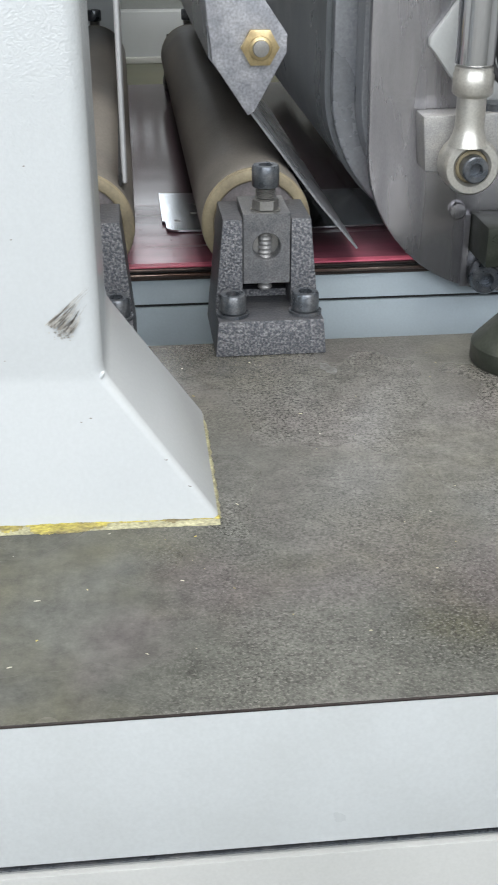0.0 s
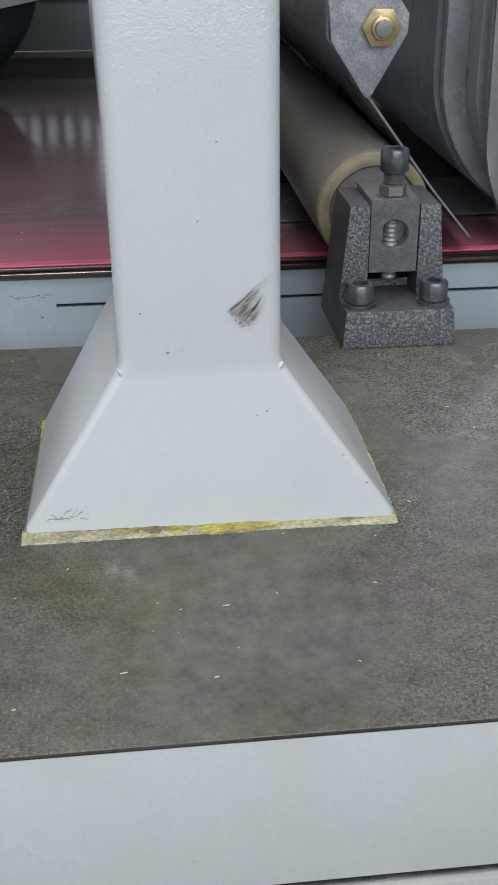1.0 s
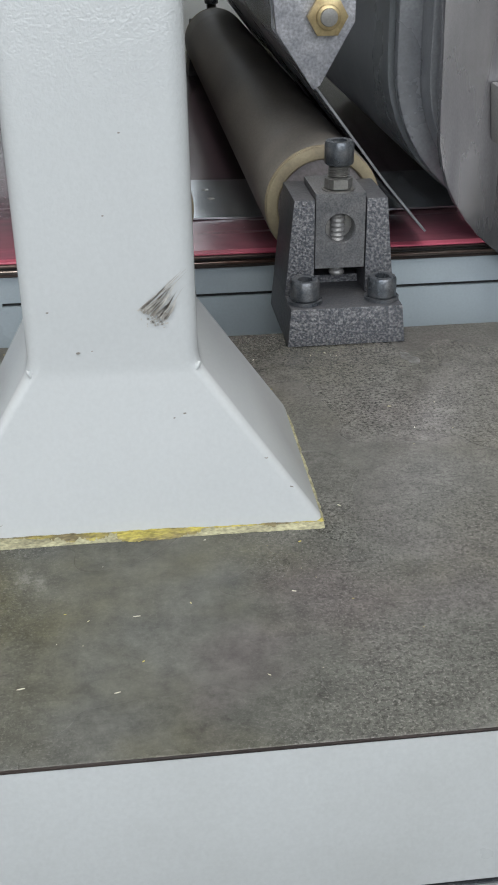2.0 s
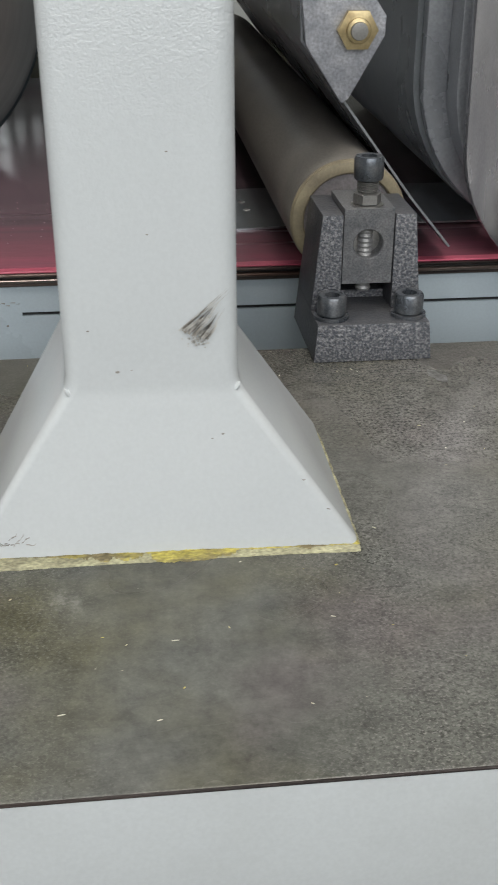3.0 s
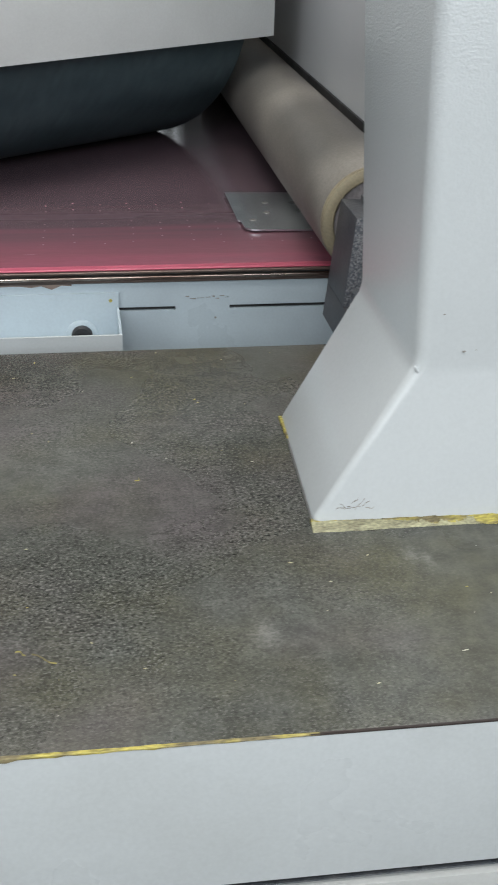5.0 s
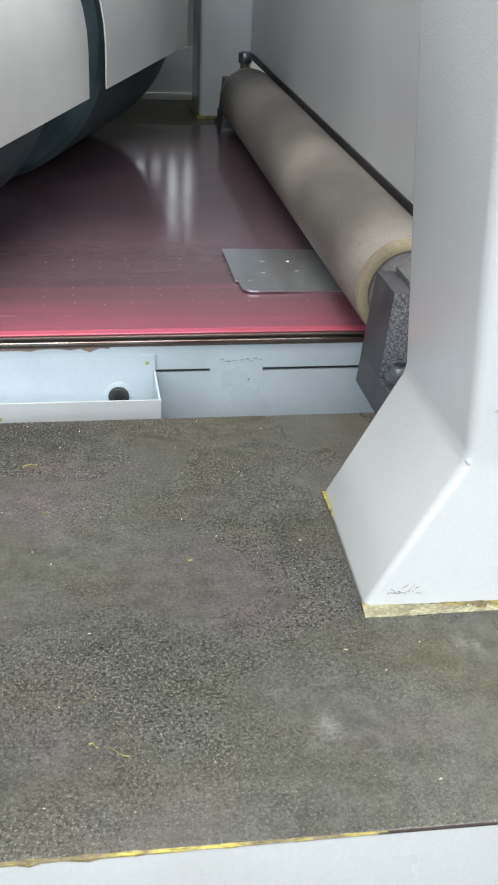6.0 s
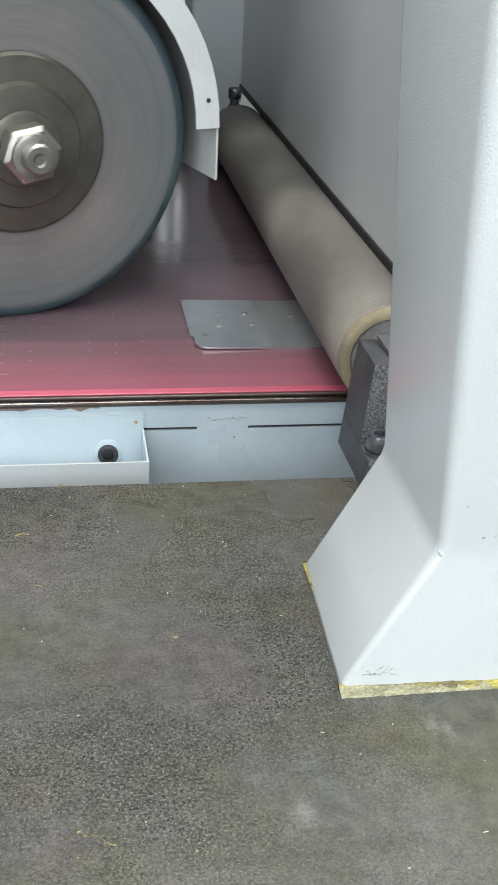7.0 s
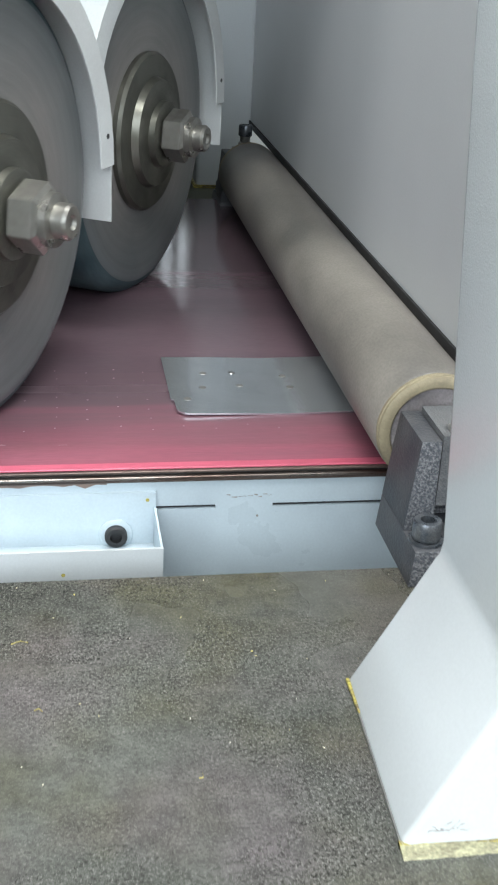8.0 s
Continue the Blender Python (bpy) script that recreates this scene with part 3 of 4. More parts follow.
def conveyor():
    w = thing("conveyor_bed", Matrix(), "pale blue painted conveyor side with narrow slots", "machine side")
    zt, y0 = 0.0105, 0.368
    for a, b, lo, hi in ((-1.3, 1.1, -0.0105, zt), (-1.3, 1.1, -0.30, -0.0135), (-1.3, -0.0885, -0.0135, -0.0105), (-0.043, 0.001, -0.0135, -0.0105)):
        bm = bmesh.new()
        box(bm, a, b, y0, y0 + 0.05, lo, hi)
        part("side_sheet", bm, PALEBLUE, w)
    bm = bmesh.new()
    box(bm, -1.3, 1.1, y0 + 0.0022, y0 + 0.045, -0.0132, -0.0108)
    part("slot", bm, BLACK, w, "dark narrow slot")
    for x0, x1, zb, seed in ((-0.60, -0.125, 0.0065, 5), (-0.016, 0.012, 0.0, 8)):
        rnd = random.Random(seed)
        bm = bmesh.new()
        if zb:
            n = 60
            lo = [(x0 + (x1 - x0) * i / n, y0 - 0.0004, zt - 0.0012 - 0.0035 * (math.sin(i * .9) * .5 + .5) * rnd.random()) for i in range(n + 1)]
            hi = [(x, y, zt) for x, y, z in lo]
            loft(bm, [lo, hi], close=False, cap=False)
            part("worn_paint", bm, CHIP, w, "brown bare metal where paint has worn")
        else:
            x = -0.035
            while x < 0.0:
                ln = rnd.uniform(0.002, 0.006)
                z = -0.0035 + rnd.uniform(-.0012, .0012)
                bm.faces.new([bm.verts.new(p) for p in ((x, y0 - .0004, z), (x + ln, y0 - .0004, z + rnd.uniform(-.001, .001)), (x + ln, y0 - .0004, z + .0006), (x, y0 - .0004, z + .0004))])
                x += ln * 1.2
            part("paint_crack", bm, CRACK, w, "fine dark crack in the paint")
    bm = bmesh.new()
    turned(bm, [(0.0, 0), (0.0009, 0), (0.0009, 0.0004), (0.0, 0.0006)], pose(-0.0105, y0, -0.021, 90, 0, 0), 10)
    part("speckle", bm, CRACK, w)
    r = thing("edge_rail", Matrix(), "dark brown layered rail along the belt's edge", "rail")
    for nm, mt, ya, za, zb in (("lower_strip", RAIL, 0.3655, 0.0108, 0.0138), ("bright_strip", RAILSHINE, 0.3635, 0.0139, 0.0162), ("groove", BLACK, 0.3675, 0.0163, 0.0178), ("upper_strip", RAIL, 0.366, 0.0179, 0.0198)):
        bm = bmesh.new()
        box(bm, -1.3, 1.1, ya, 0.385, za, zb)
        soften(bm, 0.0005, 1)
        part(nm, bm, mt, r)
    b = thing("conveyor_belt", Matrix(), "glossy dark crimson conveyor belt with dusty streaks", "conveyor belt")
    bm = bmesh.new()
    box(bm, -1.3, 1.1, 0.3715, 1.235, 0.0150, 0.0210)
    part("carcass", bm, BELT, b)
    bm = bmesh.new()
    box(bm, -1.3, 1.1, 0.3780, 0.56, 0.0199, 0.02112)
    part("border", bm, BELTMID, b, "crimson belt border with dark streaks")
    bm = bmesh.new()
    box(bm, -1.3, 1.1, 0.3685, 0.3785, 0.0199, 0.0214)
    soften(bm, 0.0006, 1)
    part("edge_band", bm, BELTEDGE, b, "bright red belt edge")


conveyor()


def drip_tray():
    t = thing("side_tray", Matrix(), "pale blue sheet metal tray bolted to the conveyor side", "tray")
    x0, x1 = -0.75, -0.0885
    for nm, mt, dims in (("back_sheet", PALEBLUE, (x0, x1, 0.3645, 0.3675, -0.042, 0.003)), ("bottom_sheet", PALEBLUE, (x0, x1, 0.3021, 0.3644, -0.042, -0.040)),
                         ("front_lip", BEAM, (x0, x1, 0.3000, 0.302, -0.042, -0.0075)), ("end_sheet", PALEBLUE, (x1 - 0.0016, x1, 0.3021, 0.3644, -0.0399, -0.009))):
        bm = bmesh.new()
        box(bm, *dims)
        part(nm, bm, mt, t)
    for x in (-0.1185, -0.45):
        b = part("washer", (lambda m: (turned(m, [(0.0, 0), (0.0125, 0), (0.0125, 0.0016), (0.0115, 0.0022), (0.0, 0.0022)], pose(x, 0.3645, -0.0310, 90, 0, 0), 28), m)[1])(bmesh.new()), PALEBLUE, t)
        bm = bmesh.new()
        turned(bm, [(0.0085, 0), (0.0085, 0.004), (0.0075, 0.005), (0.0045, 0.005), (0.0045, 0.001), (0.0, 0.001)], pose(x, 0.3623, -0.0310, 90, 0, 0), 24)
        part("bolt", bm, BLACK, t, "black socket bolt")
    bm = bmesh.new()
    rnd = random.Random(2)
    for x, y, z in ((-0.095, 0.3640, -0.003), (-0.158, 0.2997, -0.026), (-0.21, 0.2997, -0.02)):
        r = 0.0016
        bm.faces.new([bm.verts.new((x + r * math.cos(k), y, z + r * math.sin(k))) for k in (0, 1, 2, 3, 4.2, 5.2)])
    tagged(part("paint_drop", bm, GLUE, t), "small yellow drops", kind="stuff")


drip_tray()


# ---- rollers and their bearing blocks ----
def socket_screw(name, parent, x, y, z0, z1, r, label=""):
    bm = bmesh.new()
    h = z1 - z0
    turned(bm, [(r * 0.93, z0), (r, z0 + h * .06), (r, z1 - h * .12), (r * 0.9, z1), (r * 0.52, z1), (r * 0.5, z1 - h * .5), (0.0001, z1 - h * .5)], pose(x, y, 0), 24)
    return part(name, bm, BOLT, parent, label)


def sawn_front(ob):
    """The casting's front is broken open and pitted, its other sides are smooth."""
    ob.data.materials.append(CASTFACE)
    for p in ob.data.polygons:
        if p.normal.y < -0.8:
            p.material_index = 1
    return ob


def bearing_block():
    t = thing("bearing_block", Matrix(), "rough dark cast iron bearing block bolted to the table edge", "bearing block", "roller bearing blocks")
    # local frame: x across, y away from the operator, origin at the foot's front
    bm = bmesh.new()
    loft(bm, [[(-0.040, 0, 0), (0.040, 0, 0), (0.040, 0.086, 0), (-0.040, 0.086, 0)],
              [(-0.0376, 0.001, 0.026), (0.0376, 0.001, 0.026), (0.0376, 0.085, 0.026), (-0.0376, 0.085, 0.026)]])
    soften(bm, 0.0009, 2)
    sawn_front(part("foot", bm, CAST, t))
    for s in (-1, 1):
        bm = bmesh.new()
        loft(bm, [[(s * 0.0175, 0.030, 0.0262), (s * 0.0377, 0.030, 0.0262), (s * 0.0377, 0.0852, 0.0262), (s * 0.0175, 0.0852, 0.0262)],
                  [(s * 0.0175, 0.031, 0.091), (s * 0.0315, 0.031, 0.091), (s * 0.0315, 0.083, 0.091), (s * 0.0175, 0.083, 0.091)]])
        soften(bm, 0.0009, 2)
        sawn_front(part("arm", bm, CAST, t))
    bm = bmesh.new()
    box(bm, -0.0168, 0.0168, 0.052, 0.080, 0.0265, 0.032)
    sawn_front(part("web", bm, CAST, t))
    # slide block with a round threaded hole in its front
    bm = bmesh.new()
    n, r = 32, 0.0098
    zc, zl, zh, yf, yb = 0.0705, 0.0435, 0.0945, 0.0318, 0.082
    sq = []
    for i in range(n):
        a = 2 * math.pi * i / n
        c, s2 = math.cos(a), math.sin(a)
        k = min(0.0168 / max(abs(c), 1e-6), ((zh - zc) if s2 > 0 else (zc - zl)) / max(abs(s2), 1e-6))
        sq.append((c * k, s2 * k))
    for cx, cz in ((0.0168, zh - zc), (-0.0168, zh - zc), (-0.0168, zl - zc), (0.0168, zl - zc)):
        i = round(math.atan2(cz, cx) / (2 * math.pi) * n) % n
        sq[i] = (cx, cz)
    rings = [[(x, yb, zc + z) for x, z in sq], [(x, yf, zc + z) for x, z in sq],
             [(r * 1.08 * math.cos(2 * math.pi * i / n), yf, zc + r * 1.08 * math.sin(2 * math.pi * i / n)) for i in range(n)],
             [(r * math.cos(2 * math.pi * i / n), yf + 0.001, zc + r * math.sin(2 * math.pi * i / n)) for i in range(n)],
             [(r * math.cos(2 * math.pi * i / n), yf + 0.016, zc + r * math.sin(2 * math.pi * i / n)) for i in range(n)]]
    loft(bm, rings)
    part("slide_block", bm, SLIDE, t, "smooth sliding block with a round hole", 30)
    bm = bmesh.new()
    prof = []
    for i in range(23):
        z = 0.036 + i * 0.0033
        prof += [(0.0045, z), (0.0054, z + 0.0016)]
    turned(bm, prof, pose(0, 0.0425, 0), 16)
    part("threaded_stud", bm, MACHINED, t)
    bm = bmesh.new()
    hexed(bm, 0.0165, 0.0953, 0.1035, pose(0, 0.0425, 0))
    turned(bm, [q for i in range(5) for q in ((0.0062, 0.1036 + i * 0.0016), (0.0074, 0.1044 + i * 0.0016))], pose(0, 0.0425, 0), 24)
    part("lock_nut", bm, STEEL, t, "worn steel lock nut")
    bm = bmesh.new()
    turned(bm, [(0.0108, 0.0945), (0.0108, 0.0955), (0.006, 0.0955)], pose(0, 0.0425, 0), 24)
    part("washer", bm, STEEL, t)
    socket_screw("adjusting_screw", t, 0, 0.0425, 0.1118, 0.1270, 0.0098, "dark socket head adjusting screw")
    for s in (-1, 1):
        socket_screw("foot_screw", t, s * 0.0262, 0.0160, 0.0285, 0.0418, 0.0098, "black socket head screw")
        bm = bmesh.new()
        turned(bm, [(0.0118, 0.0261), (0.0118, 0.0282), (0.006, 0.0284)], pose(s * 0.0262, 0.0160, 0), 24)
        part("washer", bm, BOLT, t)
    return t


ROLLER_X = (0.106, 0.2413)
near_block = bearing_block()
near_block.matrix_world = pose(ROLLER_X[1], 0.2245, 0)
copy_thing(near_block, pose(ROLLER_X[0], 0.2260, 0))
copy_thing(near_block, pose(ROLLER_X[0], 1.2755, 0, 0, 0, 180))
copy_thing(near_block, pose(ROLLER_X[1], 1.2755, 0, 0, 0, 180))


def pinch_roller():
    t = thing("pinch_roller", Matrix(), "dusty brown rubber pinch roller with cream ends across the belt", "roller", "pinch rollers")
    R = 0.0425
    m = pose(0, 0, 0, -90, 0, 0)
    bm = bmesh.new()
    prof = [(R - 0.0012, 0.009)] + [(R, 0.0105 + 0.848 * i / 12) for i in range(13)] + [(R - 0.0012, 0.860)]
    turned(bm, prof, m, 56)
    part("sleeve", bm, RUBBER, t)
    for a, b in ((0.0, 0.0089), (0.8601, 0.869)):
        bm = bmesh.new()
        turned(bm, [(R - 0.0095, b), (R - 0.0095, a + 0.001), (R - 0.0085, a), (R - 0.0045, a), (R - 0.0012, a + 0.0022), (R - 0.0012, a + 0.0045), (R - 0.0005, a + 0.0050), (R - 0.0005, b - 0.001), (R - 0.0015, b), (R - 0.0095, b)], m, 56, False)
        part("end_ring", bm, CREAM, t, "cream rubber end ring")
        bm = bmesh.new()
        turned(bm, [(0.012, a + 0.0022), (R - 0.0098, a + 0.0030), (R - 0.0098, b - 0.0030), (0.012, b - 0.0022)], m, 40)
        part("end_cap", bm, DUSTYCAP, t, "dusty mauve grey end cap")
    bm = bmesh.new()
    turned(bm, [(0.011, -0.052), (0.012, -0.05), (0.012, 0.919), (0.011, 0.921)], m, 24)
    part("shaft", bm, STEEL, t)
    return t


roller = pinch_roller()
roller.matrix_world = pose(ROLLER_X[1], 0.3200, 0.0690)
roller_left = copy_thing(roller, pose(ROLLER_X[0], 0.3200, 0.0690))


# ---- inner panels ----
def partition():
    p = thing("partition_panel", Matrix(), "light grey painted partition sheet above the roller", "panel")
    bm = bmesh.new()
    box(bm, 0.1400, 0.1440, 0.335, 1.40, 0.099, 0.62)
    soften(bm, 0.001, 1)
    part("sheet", bm, GALVWALL, p)
    bm = bmesh.new()
    box(bm, 0.1375, 0.1398, 0.335, 1.40, 0.0975, 0.106)
    part("rubber_edge", bm, BLACK, p, "black rubber edge strip")


partition()


def far_side():
    slab("far_table", -1.3, 1.1, 1.2355, 1.62, -0.012, 0.0, OLIVE, "olive grey machine table beyond the belt", "machine table", "thing", 0.001)
    slab("far_beam", -1.3, 1.1, 1.585, 1.64, 0.0104, 0.085, BEAM, "white painted beam behind the belt", "beam", "thing", 0.002)
    slab("far_ledge", -1.3, 1.1, 1.571, 1.5845, 0.0004, 0.010, PANELGREY, "grey sheet ledge under the white beam", "ledge", "thing", 0.001)
    w = thing("vent_panel", Matrix(), "grey sheet panel with a grid of vent holes", "panel")
    bm = bmesh.new()
    y0, y1 = 1.625, 1.628
    box(bm, -1.3, 1.1, y0, y1, 0.0852, 0.172)
    z = 0.172
    for r in range(5):
        spans, x = [], -1.3
        for k in range(80):
            hole = -1.3 + 0.030 * k + 0.007
            if r == 0 or abs(hole + 0.125) < 0.03 or abs(hole - 0.04) < 0.03:
                spans.append((x, hole))
                x = hole + 0.016
        for xa, xb in spans + [(x, 1.1)]:
            box(bm, xa, xb, y0, y1, z, z + 0.012)
        box(bm, -1.3, 1.1, y0, y1, z + 0.012, z + 0.026)
        z += 0.026
    box(bm, -1.3, 0.14, y0, y1, z, 0.75)
    part("sheet", bm, INNERGREY, w)
    c = thing("post", pose(0.10, 1.46, 0), "white enamelled square post beyond the belt", "post")
    bm = bmesh.new()
    box(bm, -0.042, 0.042, -0.06, 0.06, 0.0, 0.9)
    soften(bm, 0.006, 3)
    part("body", bm, WHITE, c)
    bm = bmesh.new()
    box(bm, -0.046, 0.046, -0.064, 0.064, 0.0002, 0.005)
    soften(bm, 0.001, 1)
    part("sealant_bead", bm, GLUE, c, "yellow sealant round the foot")


far_side()
# unseen sheet, added to keep the left interior dark
slab("machine_cover", -1.3, 0.138, 0.66, 1.63, 0.64, 0.66, PANELGREY, "grey sheet added out of view to shade the machine's inside", "cover", "thing")
slab("end_sheet", -1.32, -1.3, 0.36, 1.63, -0.3, 0.62, PANELGREY, "grey sheet closing the machine's end", "panel", "thing")
slab("end_sheet", 1.1, 1.12, 0.36, 1.63, -0.3, 0.62, PANELGREY, "grey sheet closing the machine's end", "panel", "thing")


# ---- workpiece on the belt ----
def workpiece():
    p = thing("workpiece", Matrix(), "bright brushed steel sheet with punched dimples riding on the belt", "steel sheet")
    bm = bmesh.new()
    x1, th = 0.34, 0.0016

    def rise(x):
        """The sheet is creased: it dips gently to a soft fold and lifts again behind it."""
        return 0.0022 * (1 - math.exp(-(math.sqrt((x - 0.092) ** 2 + 0.00008) - 0.009) / 0.060))

    edge = [(0.0, 0.030), (0.0027, 0.0285), (0.003, 0.010), (0.004, 0.006), (0.0065, 0.003), (0.0095, 0.001), (0.013, 0.0)]
    edge += [(0.013 + (x1 - 0.013) * i / 60, 0.0) for i in range(1, 61)]
    loft(bm, [[(x, y, rise(x)), (x, 0.128, rise(x)), (x, 0.128, rise(x) + th), (x, y, rise(x) + th)] for x, y in edge])
    part("sheet", bm, PLATE, p, smooth=30)
    for x, y in ((0.034, 0.088), (0.060, 0.090), (0.030, 0.055), (0.063, 0.060), (0.014, 0.030), (0.105, 0.082), (0.107, 0.056)):
        bm = bmesh.new()
        turned(bm, [(0.0001, 0.0017), (0.0022, 0.0017), (0.0030, 0.0019), (0.0034, 0.0016)], pose(x, y, rise(x)), 14)
        part("dimple", bm, STEEL, p)
    return p


sheet = workpiece()


def belt_studs():
    bm = bmesh.new()
    rnd = random.Random(4)
    for i in range(-4, 7):
        for j in range(7):
            x, y = 0.004 - 0.0255 * i + 0.002 * rnd.random(), 0.0205 * j - 0.003 + 0.002 * rnd.random() + (0.006 if i % 2 else 0)
            if rnd.random() < 0.10 or (i < 0 and j > 0):
                continue
            bmesh.ops.create_icosphere(bm, subdivisions=1, radius=rnd.uniform(0.0006, 0.0010), matrix=Matrix.Translation((x, y, 0)) @ Matrix.Diagonal((1, 1, 0.6, 1)))
    return tagged(part("belt_studs", bm, STUD), "rows of tiny pale studs on the crimson belt", "studs", kind="stuff")


studs = belt_studs()


# ---- planetary brush head ----
AXIS_Z, DRUM_R = 0.190, 0.1695


def planetary_head():
    h = thing("planetary_head", pose(-0.465, 0.8, 0), "rotating planetary sanding head with hooded bristle drums", "sanding head")
    bm = bmesh.new()
    turned(bm, [(0.05, 0.10), (0.10, 0.11), (0.11, 0.14), (0.11, 0.30), (0.30, 0.39), (0.30, 0.42), (0.07, 0.44), (0.07, 0.90)], seg=48)
    part("hub", bm, PANELGREY, h)
    outer, inner = 0.442, 0.09

    def arch(rad, zl, n=28, w=1.0):
        pts = [(-rad * w, zl)]
        pts += [(-rad * w * math.cos(math.pi * i / n), rad * math.sin(math.pi * i / n)) for i in range(n + 1)]
        return pts + [(rad * w, zl)]

    # unit frame: local -y points outwards, z up, origin on the drum's axis
    def hood_mesh():
        bm = bmesh.new()
        ra, th = 0.1815, 0.0018
        a = arch(ra, -0.046)
        b = arch(ra - th, -0.046)
        ring = lambda y, w: [(x * w, y, z) for x, z in a] + [(x * w, y, z) for x, z in b[::-1]]
        loft(bm, [ring(-0.455, 1.0), ring(-0.30, 1.0), ring(-0.055, 1.0)])
        # flanged front lip, cut off level with the axle
        n = 28
        po = [(-ra * math.cos(math.pi * i / n), ra * math.sin(math.pi * i / n)) for i in range(n + 1)]
        pi = [(x * 0.868, z * 0.868 if z > 0 else z) for x, z in po]
        lip = lambda y: [(x, y, z + 0.004) for x, z in po] + [(x, y, z + 0.004) for x, z in pi[::-1]]
        loft(bm, [lip(-0.4555), lip(-0.4572)])
        return mesh_of("hood", bm, HOOD, 30)

    def drum_mesh():
        bm = bmesh.new()
        m = pose(0, 0, 0, 90, 0, 0)
        turned(bm, [(0.05, inner), (DRUM_R * 0.96, inner), (DRUM_R, inner + 0.008), (DRUM_R, 0.31), (DRUM_R, 0.37), (DRUM_R, outer - 0.020), (DRUM_R - 0.002, outer - 0.012), (DRUM_R - 0.007, outer - 0.005), (DRUM_R - 0.014, outer - 0.001)], m, 72)
        return mesh_of("brush_drum", bm, BRISTLE, 40)

    def face_mesh():
        bm = bmesh.new()
        m = pose(0, 0, 0, 90, 0, 0)
        turned(bm, [(DRUM_R - 0.0142, outer - 0.0008), (DRUM_R - 0.017, outer + 0.0006), (DRUM_R * 0.86, outer + 0.0015), (0.10, outer - 0.004), (0.08, outer - 0.004)], m, 72)
        return mesh_of("end_face", bm, DISC, 40)

    def flange_mesh():
        bm = bmesh.new()
        turned(bm, [(0.08, outer - 0.004), (0.080, outer + 0.004), (0.077, outer + 0.0075), (0.056, outer + 0.009), (0.053, outer + 0.016), (0.034, outer + 0.018), (0.033, outer + 0.024), (0.0295, outer + 0.0255), (0.012, outer + 0.0255)], pose(0, 0, 0, 90, 0, 0), 56)
        return mesh_of("flange", bm, FLANGE, 30)

    def nut_mesh():
        bm = bmesh.new()
        m = pose(0, 0, 0, 90, 0, 0)
        hexed(bm, 0.046, outer + 0.0256, outer + 0.050, m)
        turned(bm, [(0.020, outer + 0.0501), (0.020, outer + 0.056), (0.017, outer + 0.057)], m, 28)
        return mesh_of("nut", bm, NUT, 25)

    def stub_mesh():
        bm = bmesh.new()
        turned(bm, [(0.0135, outer + 0.0571), (0.0135, outer + 0.066), (0.0115, outer + 0.0685), (0.006, outer + 0.0685), (0.004, outer + 0.066)], pose(0, 0, 0, 90, 0, 0), 24)
        return mesh_of("spindle_end", bm, NUT, 30)

    def hole_mesh():
        bm = bmesh.new()
        # black disc painted in for the dark of the lip's screw hole
        turned(bm, [(0.0001, 0.4573), (0.0022, 0.4573), (0.0022, 0.4579), (0.0001, 0.4579)], pose(0.169, 0, 0.030, 90, 0, 0), 14)
        return mesh_of("hood_screw", bm, BLACK)

    hood, drum, face, flange, nutm, stub, screw = hood_mesh(), drum_mesh(), face_mesh(), flange_mesh(), nut_mesh(), stub_mesh(), hole_mesh()
    arm_bm = bmesh.new()
    box(arm_bm, -0.05, 0.05, -0.09, -0.02, -0.04, 0.05)
    soften(arm_bm, 0.008, 2)
    arm = mesh_of("spindle_bracket", arm_bm, MACHINED)
    for turn, side, out in ((0, -0.198, 0.0), (0, 0.198, 0.045), (180, -0.198, 0.0), (180, 0.198, 0.045)):
        m = pose(0, 0, AXIS_Z, 0, 0, turn) @ pose(side, out, 0)
        for nm, me in (("spindle_bracket", arm), ("hood", hood), ("brush_drum", drum)):
            ob = new(nm, me)
            ob.parent = h
            # the trailing drums sit a little off their hoods' middle
            ob.matrix_basis = m @ pose(-0.011, 0, -0.004) if nm == "brush_drum" and side > 0 else m
            subs = {"hood": (("hood_screw", screw),), "brush_drum": (("end_face", face), ("flange", flange), ("nut", nutm), ("spindle_end", stub))}.get(nm, ())
            for sn, sm in subs:
                so = new(sn, sm)
                so.parent = ob
    return h


head = planetary_head()


